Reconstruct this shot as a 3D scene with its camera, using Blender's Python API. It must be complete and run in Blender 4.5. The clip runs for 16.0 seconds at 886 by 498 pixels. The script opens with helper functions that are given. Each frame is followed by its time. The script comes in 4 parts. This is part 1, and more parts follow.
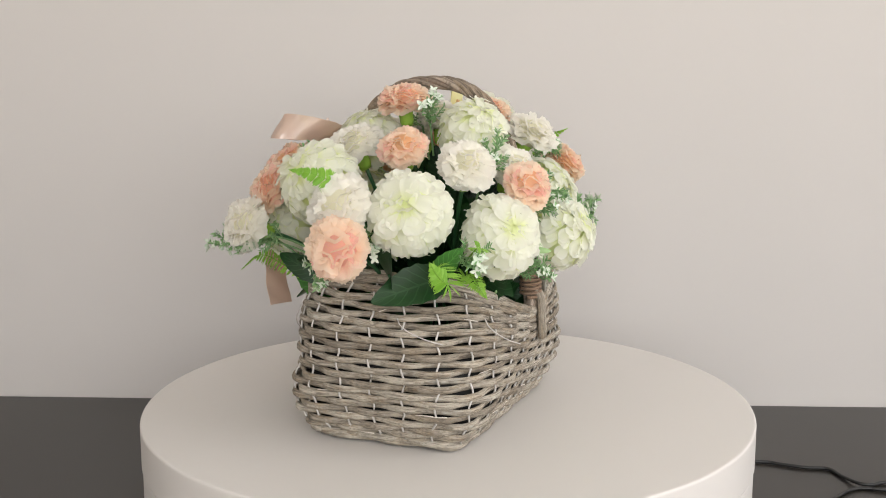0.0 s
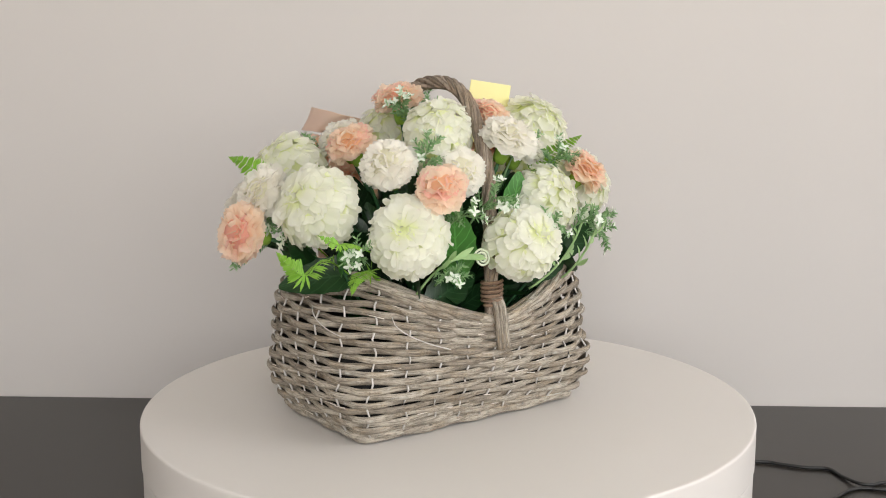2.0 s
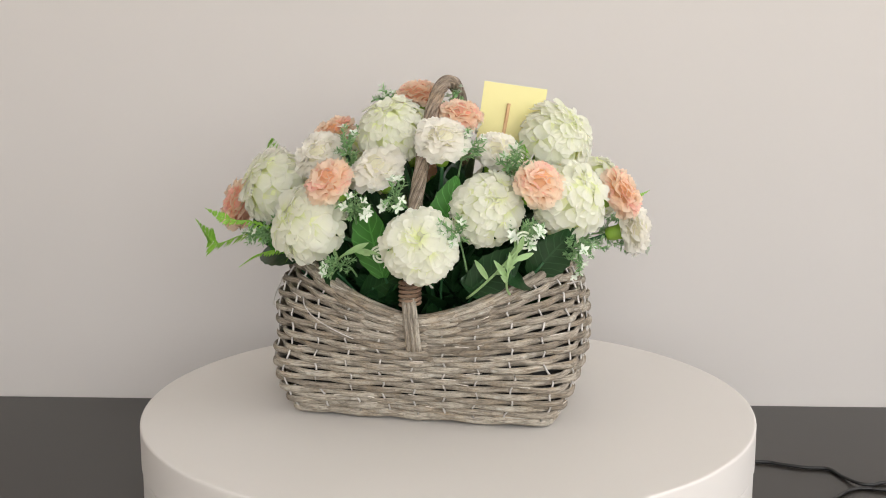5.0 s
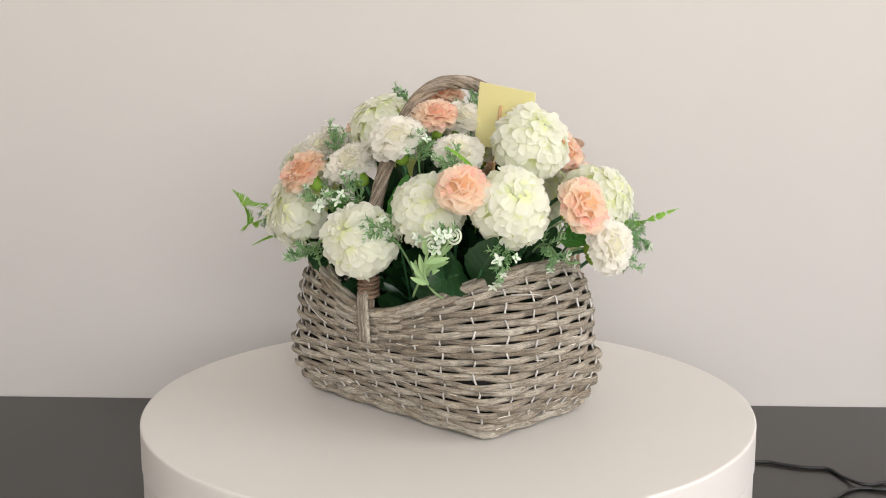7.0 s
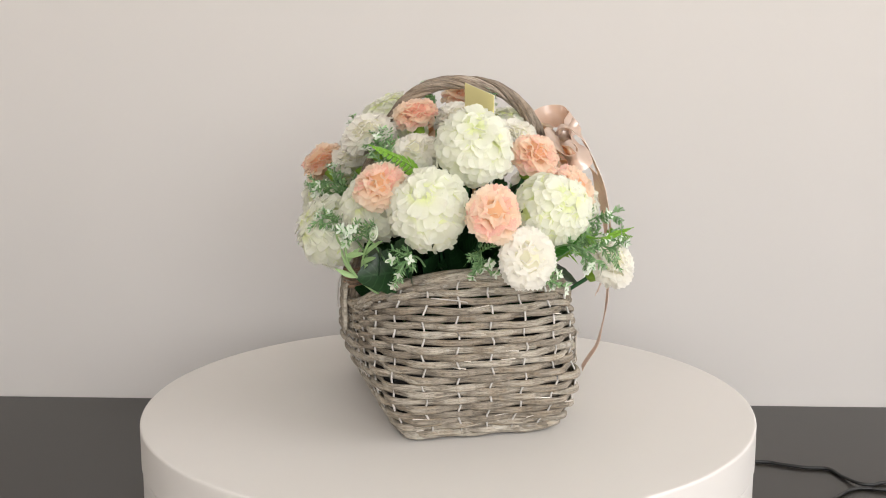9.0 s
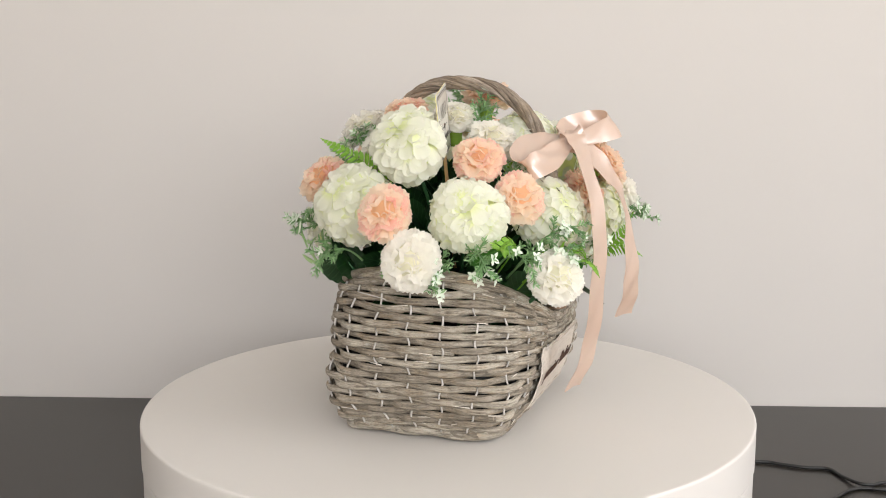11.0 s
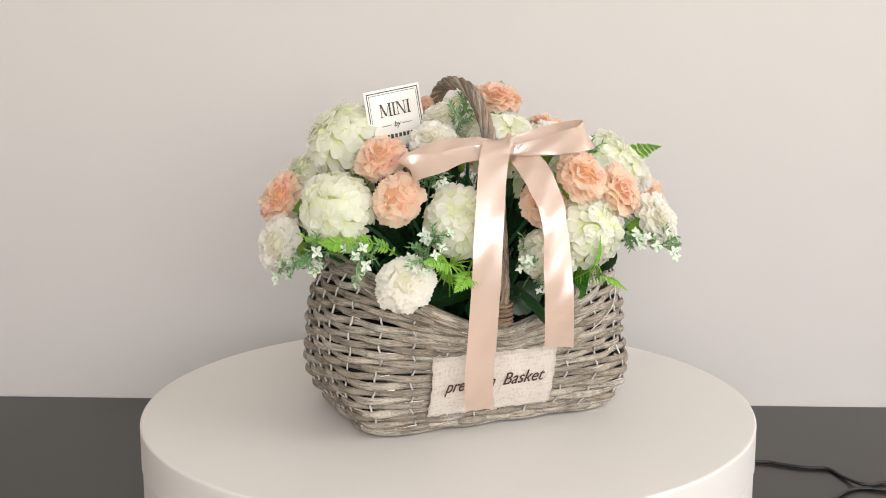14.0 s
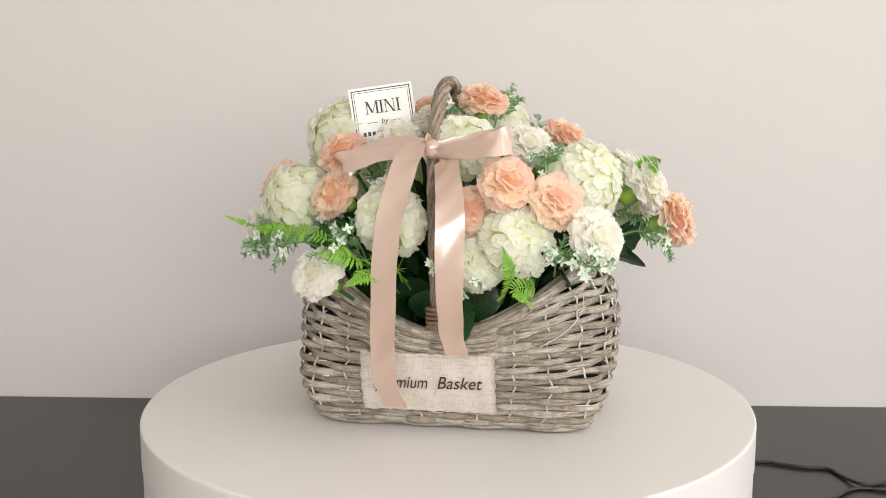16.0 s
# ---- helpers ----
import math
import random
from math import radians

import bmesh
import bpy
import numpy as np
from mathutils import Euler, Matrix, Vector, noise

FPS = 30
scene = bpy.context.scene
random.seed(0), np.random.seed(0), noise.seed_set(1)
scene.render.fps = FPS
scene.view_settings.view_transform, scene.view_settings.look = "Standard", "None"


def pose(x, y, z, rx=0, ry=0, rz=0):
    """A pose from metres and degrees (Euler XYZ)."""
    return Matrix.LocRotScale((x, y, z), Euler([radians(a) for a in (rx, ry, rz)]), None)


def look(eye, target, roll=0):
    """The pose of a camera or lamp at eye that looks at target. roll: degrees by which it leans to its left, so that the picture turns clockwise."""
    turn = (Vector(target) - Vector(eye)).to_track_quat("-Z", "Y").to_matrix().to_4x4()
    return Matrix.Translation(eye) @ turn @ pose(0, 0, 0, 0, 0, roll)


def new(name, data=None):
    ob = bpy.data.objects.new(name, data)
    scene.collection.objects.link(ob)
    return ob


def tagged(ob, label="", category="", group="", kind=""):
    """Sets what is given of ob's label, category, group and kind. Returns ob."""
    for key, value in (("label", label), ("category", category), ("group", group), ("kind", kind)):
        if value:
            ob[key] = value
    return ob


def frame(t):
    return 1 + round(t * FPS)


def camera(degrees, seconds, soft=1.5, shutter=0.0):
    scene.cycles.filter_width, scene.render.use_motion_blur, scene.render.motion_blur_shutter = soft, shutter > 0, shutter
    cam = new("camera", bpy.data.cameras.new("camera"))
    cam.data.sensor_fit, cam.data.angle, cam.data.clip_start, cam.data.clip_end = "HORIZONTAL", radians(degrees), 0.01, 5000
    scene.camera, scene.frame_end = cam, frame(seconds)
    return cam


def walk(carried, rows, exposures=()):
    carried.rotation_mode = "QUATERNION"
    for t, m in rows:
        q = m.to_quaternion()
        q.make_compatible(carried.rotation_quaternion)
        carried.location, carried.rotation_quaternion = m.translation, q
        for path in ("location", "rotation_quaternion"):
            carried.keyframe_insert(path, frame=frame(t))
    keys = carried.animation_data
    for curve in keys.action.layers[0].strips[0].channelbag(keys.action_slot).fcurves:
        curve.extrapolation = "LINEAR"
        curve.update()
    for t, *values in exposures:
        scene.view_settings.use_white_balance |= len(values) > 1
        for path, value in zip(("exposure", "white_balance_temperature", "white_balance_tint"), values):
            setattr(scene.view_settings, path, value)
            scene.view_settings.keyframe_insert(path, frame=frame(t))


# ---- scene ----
cam = camera(38.92, 16.0, soft=1.0)
EYE = Vector((0.0, -1.2012, 0.3787))
AIM = Vector((math.sin(radians(-0.2235)) * math.cos(radians(10.565)), math.cos(radians(-0.2235)) * math.cos(radians(10.565)), -math.sin(radians(10.565))))
walk(cam, [(0.0, look(EYE, EYE + AIM, -0.07)), (16.0, look(EYE, EYE + AIM, -0.07))], exposures=[(0.0, 0.08), (4.2, 0.08), (6.3, 0.21), (11.3, 0.24), (16.0, 0.30)])

# ---- light: a bright overcast sky outside two windows ----
world = bpy.data.worlds.new("sky")
scene.world = world
world.use_nodes = True
wn = world.node_tree
sky = wn.nodes.new("ShaderNodeTexSky")
sky.sky_type, sky.sun_disc, sky.sun_elevation, sky.sun_rotation = "NISHITA", False, radians(40), radians(100)
wn.nodes["Background"].inputs["Strength"].default_value = 0.1
wn.links.new(sky.outputs[0], wn.nodes["Background"].inputs[0])


def window_light(name, eye, target, w, h, power, colour):
    data = bpy.data.lights.new(name, "AREA")
    data.shape, data.size, data.size_y, data.energy, data.color = "RECTANGLE", w, h, power, colour
    lamp = new(name, data)
    lamp.matrix_world = look(eye, target)
    return lamp


window_light("window_daylight", (2.36, -1.15, 1.05), (0.0, -1.15, 0.9), 2.1, 1.5, 29.0, (1.0, 0.968, 0.945))
window_light("rear_window_daylight", (0.55, -3.42, 1.0), (0.45, -1.0, 0.8), 2.8, 1.5, 75.5, (1.0, 0.968, 0.945))


# ---- materials ----
def nodes_of(name):
    m = bpy.data.materials.new(name)
    m.use_nodes = True
    return m, m.node_tree, m.node_tree.nodes["Principled BSDF"]


def ramp(nt, fac, stops):
    r = nt.nodes.new("ShaderNodeValToRGB")
    while len(r.color_ramp.elements) < len(stops):
        r.color_ramp.elements.new(0.5)
    for e, (pos, c) in zip(r.color_ramp.elements, stops):
        e.position, e.color = pos, (*c, 1)
    nt.links.new(fac, r.inputs[0])
    return r.outputs[0]


def tex_noise(nt, scale, detail=4, rough=0.6, stretch=(1, 1, 1), coord="Object"):
    tc = nt.nodes.new("ShaderNodeTexCoord")
    mp = nt.nodes.new("ShaderNodeMapping")
    mp.inputs["Scale"].default_value = stretch
    n = nt.nodes.new("ShaderNodeTexNoise")
    n.inputs["Scale"].default_value, n.inputs["Detail"].default_value, n.inputs["Roughness"].default_value = scale, detail, rough
    nt.links.new(tc.outputs[coord], mp.inputs[0])
    nt.links.new(mp.outputs[0], n.inputs[0])
    return n.outputs["Fac"]


def mix(nt, fac, a, b, mode="MIX"):
    m = nt.nodes.new("ShaderNodeMix")
    m.data_type, m.blend_type = "RGBA", mode
    for key, val in ((0, fac), (6, a), (7, b)):
        if isinstance(val, (int, float)):
            m.inputs[key].default_value = val
        elif isinstance(val, tuple):
            m.inputs[key].default_value = (*val, 1)
        else:
            nt.links.new(val, m.inputs[key])
    return m.outputs[2]


def bump(nt, bsdf, height, strength, distance):
    b = nt.nodes.new("ShaderNodeBump")
    b.inputs["Strength"].default_value, b.inputs["Distance"].default_value = strength, distance
    nt.links.new(height, b.inputs["Height"])
    nt.links.new(b.outputs[0], bsdf.inputs["Normal"])


def simple(name, c1, c2, rough, scale=20, bump_amt=0.0, bump_scale=300, metal=0.0, bdist=0.0005):
    m, nt, b = nodes_of(name)
    f = tex_noise(nt, scale)
    nt.links.new(ramp(nt, f, [(0.3, c1), (0.7, c2)]), b.inputs["Base Color"])
    b.inputs["Roughness"].default_value, b.inputs["Metallic"].default_value = rough, metal
    if bump_amt:
        bump(nt, b, tex_noise(nt, bump_scale), bump_amt, bdist)
    return m


def petal_material(name, base, tip, deep, spread, blotch=None, transl=0.35):
    """Petals: base colour at the root, tip colour at the edge (from the UV), each petal a little different."""
    m, nt, b = nodes_of(name)
    uv = nt.nodes.new("ShaderNodeUVMap")
    sep = nt.nodes.new("ShaderNodeSeparateXYZ")
    nt.links.new(uv.outputs[0], sep.inputs[0])
    col = ramp(nt, sep.outputs[1], [(0.0, deep), (0.42, base), (1.0, tip)])
    info = nt.nodes.new("ShaderNodeObjectInfo")
    if blotch:
        n = tex_noise(nt, 55, 3, 0.6)
        add = nt.nodes.new("ShaderNodeMath")
        add.operation = "MULTIPLY_ADD"
        add.inputs[1].default_value, add.inputs[2].default_value = 0.42, -0.18
        nt.links.new(info.outputs["Random"], add.inputs[0])
        s = nt.nodes.new("ShaderNodeMath")
        s.operation = "ADD"
        nt.links.new(n, s.inputs[0])
        nt.links.new(add.outputs[0], s.inputs[1])
        col = mix(nt, ramp(nt, s.outputs[0], [(0.60, (0, 0, 0)), (0.78, (1, 1, 1))]), col, blotch)
    hsv = nt.nodes.new("ShaderNodeHueSaturation")
    mr = nt.nodes.new("ShaderNodeMapRange")
    mr.inputs[3].default_value, mr.inputs[4].default_value = 1 - spread, 1.0
    nt.links.new(info.outputs["Random"], mr.inputs[0])
    nt.links.new(mr.outputs[0], hsv.inputs["Value"])
    nt.links.new(col, hsv.inputs["Color"])
    nt.links.new(hsv.outputs[0], b.inputs["Base Color"])
    b.inputs["Roughness"].default_value = 0.65
    b.inputs["Specular IOR Level"].default_value = 0.12
    tr = nt.nodes.new("ShaderNodeBsdfTranslucent")
    nt.links.new(hsv.outputs[0], tr.inputs[0])
    ms = nt.nodes.new("ShaderNodeMixShader")
    ms.inputs[0].default_value = transl
    nt.links.new(b.outputs[0], ms.inputs[1])
    nt.links.new(tr.outputs[0], ms.inputs[2])
    nt.links.new(ms.outputs[0], nt.nodes["Material Output"].inputs[0])
    # fine fabric veins along the petal
    w = nt.nodes.new("ShaderNodeTexWave")
    w.inputs["Scale"].default_value, w.inputs["Distortion"].default_value = 6.0, 1.5
    nt.links.new(uv.outputs[0], w.inputs[0])
    bump(nt, b, w.outputs["Fac"], 0.25, 0.0004)
    return m


def leaf_material(name, dark, light, rough=0.45, transl=0.25, veins=0.0):
    m, nt, b = nodes_of(name)
    info = nt.nodes.new("ShaderNodeNewGeometry")
    n = tex_noise(nt, 60)
    f = nt.nodes.new("ShaderNodeMath")
    f.operation = "MULTIPLY_ADD"
    f.inputs[1].default_value = 0.5
    nt.links.new(info.outputs["Random Per Island"], f.inputs[0])
    s = nt.nodes.new("ShaderNodeMath")
    s.operation = "MULTIPLY"
    s.inputs[1].default_value = 0.6
    nt.links.new(n, s.inputs[0])
    nt.links.new(s.outputs[0], f.inputs[2])
    col = ramp(nt, f.outputs[0], [(0.1, dark), (0.8, light)])
    vein = None
    if veins:
        # side veins slant from the midrib towards the tip
        uv = nt.nodes.new("ShaderNodeUVMap")
        sep = nt.nodes.new("ShaderNodeSeparateXYZ")
        nt.links.new(uv.outputs[0], sep.inputs[0])

        def calc(op, x, y):
            n_ = nt.nodes.new("ShaderNodeMath")
            n_.operation = op
            for k_, val in enumerate((x, y)):
                if isinstance(val, (int, float)):
                    n_.inputs[k_].default_value = val
                else:
                    nt.links.new(val, n_.inputs[k_])
            return n_.outputs[0]

        side = calc("ABSOLUTE", calc("SUBTRACT", sep.outputs[0], 0.5), 0.0)
        band = calc("SINE", calc("MULTIPLY", calc("SUBTRACT", sep.outputs[1], calc("MULTIPLY", side, 0.55)), 46.0), 0.0)
        rib = calc("LESS_THAN", side, 0.025)
        vein = calc("MAXIMUM", calc("GREATER_THAN", band, 0.90), rib)
        col = mix(nt, calc("MULTIPLY", vein, veins), col, tuple(min(1.0, x * 2.6 + 0.03) for x in light))
    nt.links.new(col, b.inputs["Base Color"])
    b.inputs["Roughness"].default_value = rough
    tr = nt.nodes.new("ShaderNodeBsdfTranslucent")
    nt.links.new(col, tr.inputs[0])
    ms = nt.nodes.new("ShaderNodeMixShader")
    ms.inputs[0].default_value = transl
    nt.links.new(b.outputs[0], ms.inputs[1])
    nt.links.new(tr.outputs[0], ms.inputs[2])
    nt.links.new(ms.outputs[0], nt.nodes["Material Output"].inputs[0])
    bump(nt, b, tex_noise(nt, 250), 0.2, 0.0006)
    return m


def willow_material(name, c_dark, c_mid, c_light, wash, warm):
    """Grey-brown stripped willow with long grain and a worn white wash; UV runs along and round the rod."""
    m, nt, b = nodes_of(name)
    info = nt.nodes.new("ShaderNodeObjectInfo")
    grain = tex_noise(nt, 9.0, 6, 0.65, (0.45, 0.55, 1.0), "UV")
    broad = tex_noise(nt, 3.0, 3, 0.6, (0.8, 1.0, 1.0), "UV")
    # each rod starts its grain somewhere else
    shift = nt.nodes.new("ShaderNodeVectorMath")
    shift.operation = "SCALE"
    shift.inputs[0].default_value = (37.0, 0.0, 0.0)
    nt.links.new(info.outputs["Random"], shift.inputs["Scale"])
    for mp in [q for q in nt.nodes if q.bl_idname == "ShaderNodeMapping"]:
        nt.links.new(shift.outputs[0], mp.inputs["Location"])
    a = nt.nodes.new("ShaderNodeMath")
    a.operation = "MULTIPLY_ADD"
    a.inputs[1].default_value = 0.75
    nt.links.new(info.outputs["Random"], a.inputs[0])
    nt.links.new(broad, a.inputs[2])
    c = ramp(nt, a.outputs[0], [(0.40, c_dark), (0.82, c_mid), (1.15, c_light)])
    # honey-brown stretches where the wash has worn off
    tan_f = ramp(nt, tex_noise(nt, 2.2, 3, 0.55, (0.9, 0.5, 1.0), "UV"), [(0.50, (0, 0, 0)), (0.66, (0.8, 0.8, 0.8))])
    c = mix(nt, tan_f, c, warm)
    c = mix(nt, 0.75, c, ramp(nt, grain, [(0.38, (0.36, 0.34, 0.32)), (0.56, (1, 1, 1))]), "MULTIPLY")
    speck = tex_noise(nt, 30.0, 4, 0.75, (0.4, 0.30, 1.0), "UV")
    c = mix(nt, 0.65, c, ramp(nt, speck, [(0.40, (0.34, 0.32, 0.30)), (0.50, (1, 1, 1))]), "MULTIPLY")
    off = nt.nodes.new("ShaderNodeMath")
    off.operation = "MULTIPLY_ADD"
    off.inputs[1].default_value = 0.10
    nt.links.new(info.outputs["Random"], off.inputs[0])
    nt.links.new(tex_noise(nt, 7.0, 5, 0.7, (0.35, 0.65, 1.0), "UV"), off.inputs[2])
    c = mix(nt, ramp(nt, off.outputs[0], [(0.65, (0, 0, 0)), (0.74, (1, 1, 1))]), c, wash)
    nt.links.new(c, b.inputs["Base Color"])
    b.inputs["Roughness"].default_value = 0.72
    b.inputs["Specular IOR Level"].default_value = 0.3
    bump(nt, b, grain, 1.0, 0.0022)
    return m


wall_mat = simple("wall_paint", (0.607, 0.580, 0.551), (0.626, 0.597, 0.569), 0.85, 1.5, 0.08, 400)
floor_mat = simple("floor_wood", (0.345, 0.276, 0.221), (0.442, 0.359, 0.290), 0.5, 4)
ceil_mat = simple("ceiling_paint", (0.8, 0.8, 0.79), (0.82, 0.82, 0.81), 0.9, 2)
desk_mat = simple("dark_laminate", (0.020, 0.018, 0.014), (0.024, 0.021, 0.017), 0.30, 6, 0.06, 900)
disc_mat = simple("white_satin_plastic", (0.708, 0.682, 0.647), (0.725, 0.698, 0.664), 0.55, 3, 0.03, 700)
# plastic darkened to grey: the seam's shade is put into its colour
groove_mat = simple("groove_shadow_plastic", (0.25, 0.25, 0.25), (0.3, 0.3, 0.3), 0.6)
cord_mat = simple("black_rubber", (0.010, 0.010, 0.010), (0.017, 0.017, 0.017), 0.45)
willow_mat = willow_material("grey_willow", (0.296, 0.254, 0.199), (0.444, 0.395, 0.323), (0.550, 0.499, 0.414), (0.569, 0.555, 0.498), (0.460, 0.358, 0.239))
willow_dark = willow_material("brown_willow_handle", (0.256, 0.202, 0.154), (0.393, 0.325, 0.256), (0.511, 0.426, 0.346), (0.618, 0.553, 0.479), (0.426, 0.319, 0.213))
bind_mat = willow_material("brown_cane_binding", (0.312, 0.202, 0.137), (0.468, 0.325, 0.227), (0.598, 0.429, 0.312), (0.676, 0.546, 0.442), (0.520, 0.338, 0.208))
sliver_mat = simple("peeled_willow_sliver", (0.676, 0.617, 0.539), (0.884, 0.819, 0.741), 0.6, 90)
stake_mat = simple("pale_grey_stake", (0.478, 0.452, 0.419), (0.670, 0.640, 0.604), 0.6, 120, 0.3, 600)
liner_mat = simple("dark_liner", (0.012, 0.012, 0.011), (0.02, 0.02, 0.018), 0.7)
mum_mat = petal_material("cream_green_petal", (0.96, 0.965, 0.86), (0.962, 0.965, 0.89), (0.91, 0.96, 0.59), 0.02, None, 0.56)
white_mat = petal_material("white_frilled_petal", (0.99, 0.97, 0.90), (0.99, 0.975, 0.92), (0.985, 0.97, 0.80), 0.012, None, 0.60)
peach_mat = petal_material("peach_frilled_petal", (0.998, 0.80, 0.595), (0.998, 0.87, 0.725), (0.998, 0.705, 0.43), 0.01, (0.998, 0.62, 0.57), 0.60)
calyx_mat = leaf_material("bright_green_calyx", (0.213, 0.399, 0.040), (0.346, 0.559, 0.080))
stem_mat = leaf_material("green_stem", (0.020, 0.090, 0.035), (0.050, 0.160, 0.060))
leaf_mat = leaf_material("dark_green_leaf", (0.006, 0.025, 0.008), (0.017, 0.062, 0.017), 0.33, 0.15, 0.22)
midleaf_mat = leaf_material("mid_green_leaf", (0.033, 0.142, 0.022), (0.076, 0.262, 0.043), 0.4, 0.3, 0.25)
fern_mat = leaf_material("bright_fern", (0.203, 0.458, 0.038), (0.330, 0.610, 0.089), 0.5, 0.4)
needle_mat = leaf_material("needle_green", (0.106, 0.266, 0.086), (0.359, 0.559, 0.279), 0.5, 0.4)
tendril_mat = leaf_material("pale_green_tendril", (0.247, 0.441, 0.161), (0.429, 0.613, 0.293), 0.5, 0.2)
swirl_mat = simple("pale_cream_swirl", (0.722, 0.792, 0.612), (0.725, 0.792, 0.641), 0.5)
star_mat = simple("small_white_blossom", (0.588, 0.678, 0.531), (0.725, 0.765, 0.674), 0.6, 80)
stick_mat = simple("pale_wooden_stick", (0.559, 0.346, 0.173), (0.692, 0.452, 0.239), 0.6, 60)
ink_mat = simple("dark_brown_ink", (0.05, 0.04, 0.035), (0.06, 0.05, 0.04), 0.5)
thread_mat = simple("dark_brown_embroidery", (0.045, 0.02, 0.012), (0.09, 0.045, 0.03), 0.8, 500)
card_front = simple("ivory_card", (0.732, 0.709, 0.651), (0.756, 0.732, 0.674), 0.22)
card_back = simple("yellow_card", (0.825, 0.762, 0.350), (0.846, 0.785, 0.380), 0.4)


def satin_material():
    m, nt, b = nodes_of("peach_satin")
    f = tex_noise(nt, 30)
    nt.links.new(ramp(nt, f, [(0.3, (0.74, 0.575, 0.465)), (0.7, (0.77, 0.60, 0.488))]), b.inputs["Base Color"])
    b.inputs["Roughness"].default_value = 0.31
    b.inputs["Specular IOR Level"].default_value = 1.0
    # satin threads spread the gloss across the band
    tg = nt.nodes.new("ShaderNodeTangent")
    tg.direction_type, tg.uv_map = "UV_MAP", "UVMap"
    nt.links.new(tg.outputs[0], b.inputs["Tangent"])
    b.inputs["Anisotropic"].default_value, b.inputs["Anisotropic Rotation"].default_value = 0.35, 0.25
    b.inputs["IOR"].default_value = 2.2
    b.inputs["Coat Weight"].default_value, b.inputs["Coat Roughness"].default_value = 0.25, 0.2
    bump(nt, b, tex_noise(nt, 40, 3, 0.5, (1, 1, 8)), 0.12, 0.001)
    tr = nt.nodes.new("ShaderNodeBsdfTranslucent")
    tr.inputs[0].default_value = (0.92, 0.70, 0.54, 1)
    ms = nt.nodes.new("ShaderNodeMixShader")
    ms.inputs[0].default_value = 0.32
    nt.links.new(b.outputs[0], ms.inputs[1])
    nt.links.new(tr.outputs[0], ms.inputs[2])
    nt.links.new(ms.outputs[0], nt.nodes["Material Output"].inputs[0])
    return m


def linen_material():
    m, nt, b = nodes_of("cream_linen")
    wa = tex_noise(nt, 700, 2, 0.5, (1, 1, 0.12))
    wb = tex_noise(nt, 700, 2, 0.5, (0.12, 1, 1))
    s = nt.nodes.new("ShaderNodeMath")
    s.operation = "ADD"
    nt.links.new(wa, s.inputs[0])
    nt.links.new(wb, s.inputs[1])
    nt.links.new(ramp(nt, s.outputs[0], [(0.7, (0.475, 0.42, 0.36)), (1.25, (0.61, 0.55, 0.485))]), b.inputs["Base Color"])
    b.inputs["Roughness"].default_value = 0.9
    bump(nt, b, s.outputs[0], 0.5, 0.0006)
    return m


satin_mat = satin_material()
linen_mat = linen_material()


# ---- building helpers ----
def mesh_of(name, verts, faces, material, uvs=None, smooth=True):
    me = bpy.data.meshes.new(name)
    me.from_pydata([tuple(v) for v in verts], [], faces)
    me.materials.append(material)
    if uvs:
        layer = me.uv_layers.new(name="UVMap")
        for poly in me.polygons:
            for li, vi in zip(poly.loop_indices, poly.vertices):
                layer.data[li].uv = uvs[vi]
    me.polygons.foreach_set("use_smooth", [smooth] * len(me.polygons))
    me.update()
    return me


def child(name, me, parent, label="", m=None):
    ob = new(name, me)
    ob.parent = parent
    if m is not None:
        ob.matrix_basis = m
    return tagged(ob, label)


def part(name, bm, material, parent, label="", m=None):
    me = bpy.data.meshes.new(name)
    bm.to_mesh(me)
    bm.free()
    me.materials.append(material)
    return child(name, me, parent, label, m)


def box_bm(lo, hi, bevel=0.0):
    bm = bmesh.new()
    bmesh.ops.create_cube(bm, size=1)
    for v in bm.verts:
        v.co = Vector([lo[i] + (hi[i] - lo[i]) * (v.co[i] + 0.5) for i in range(3)])
    if bevel:
        bmesh.ops.bevel(bm, geom=bm.edges[:], offset=bevel, segments=2, affect="EDGES", profile=0.5)
    return bm


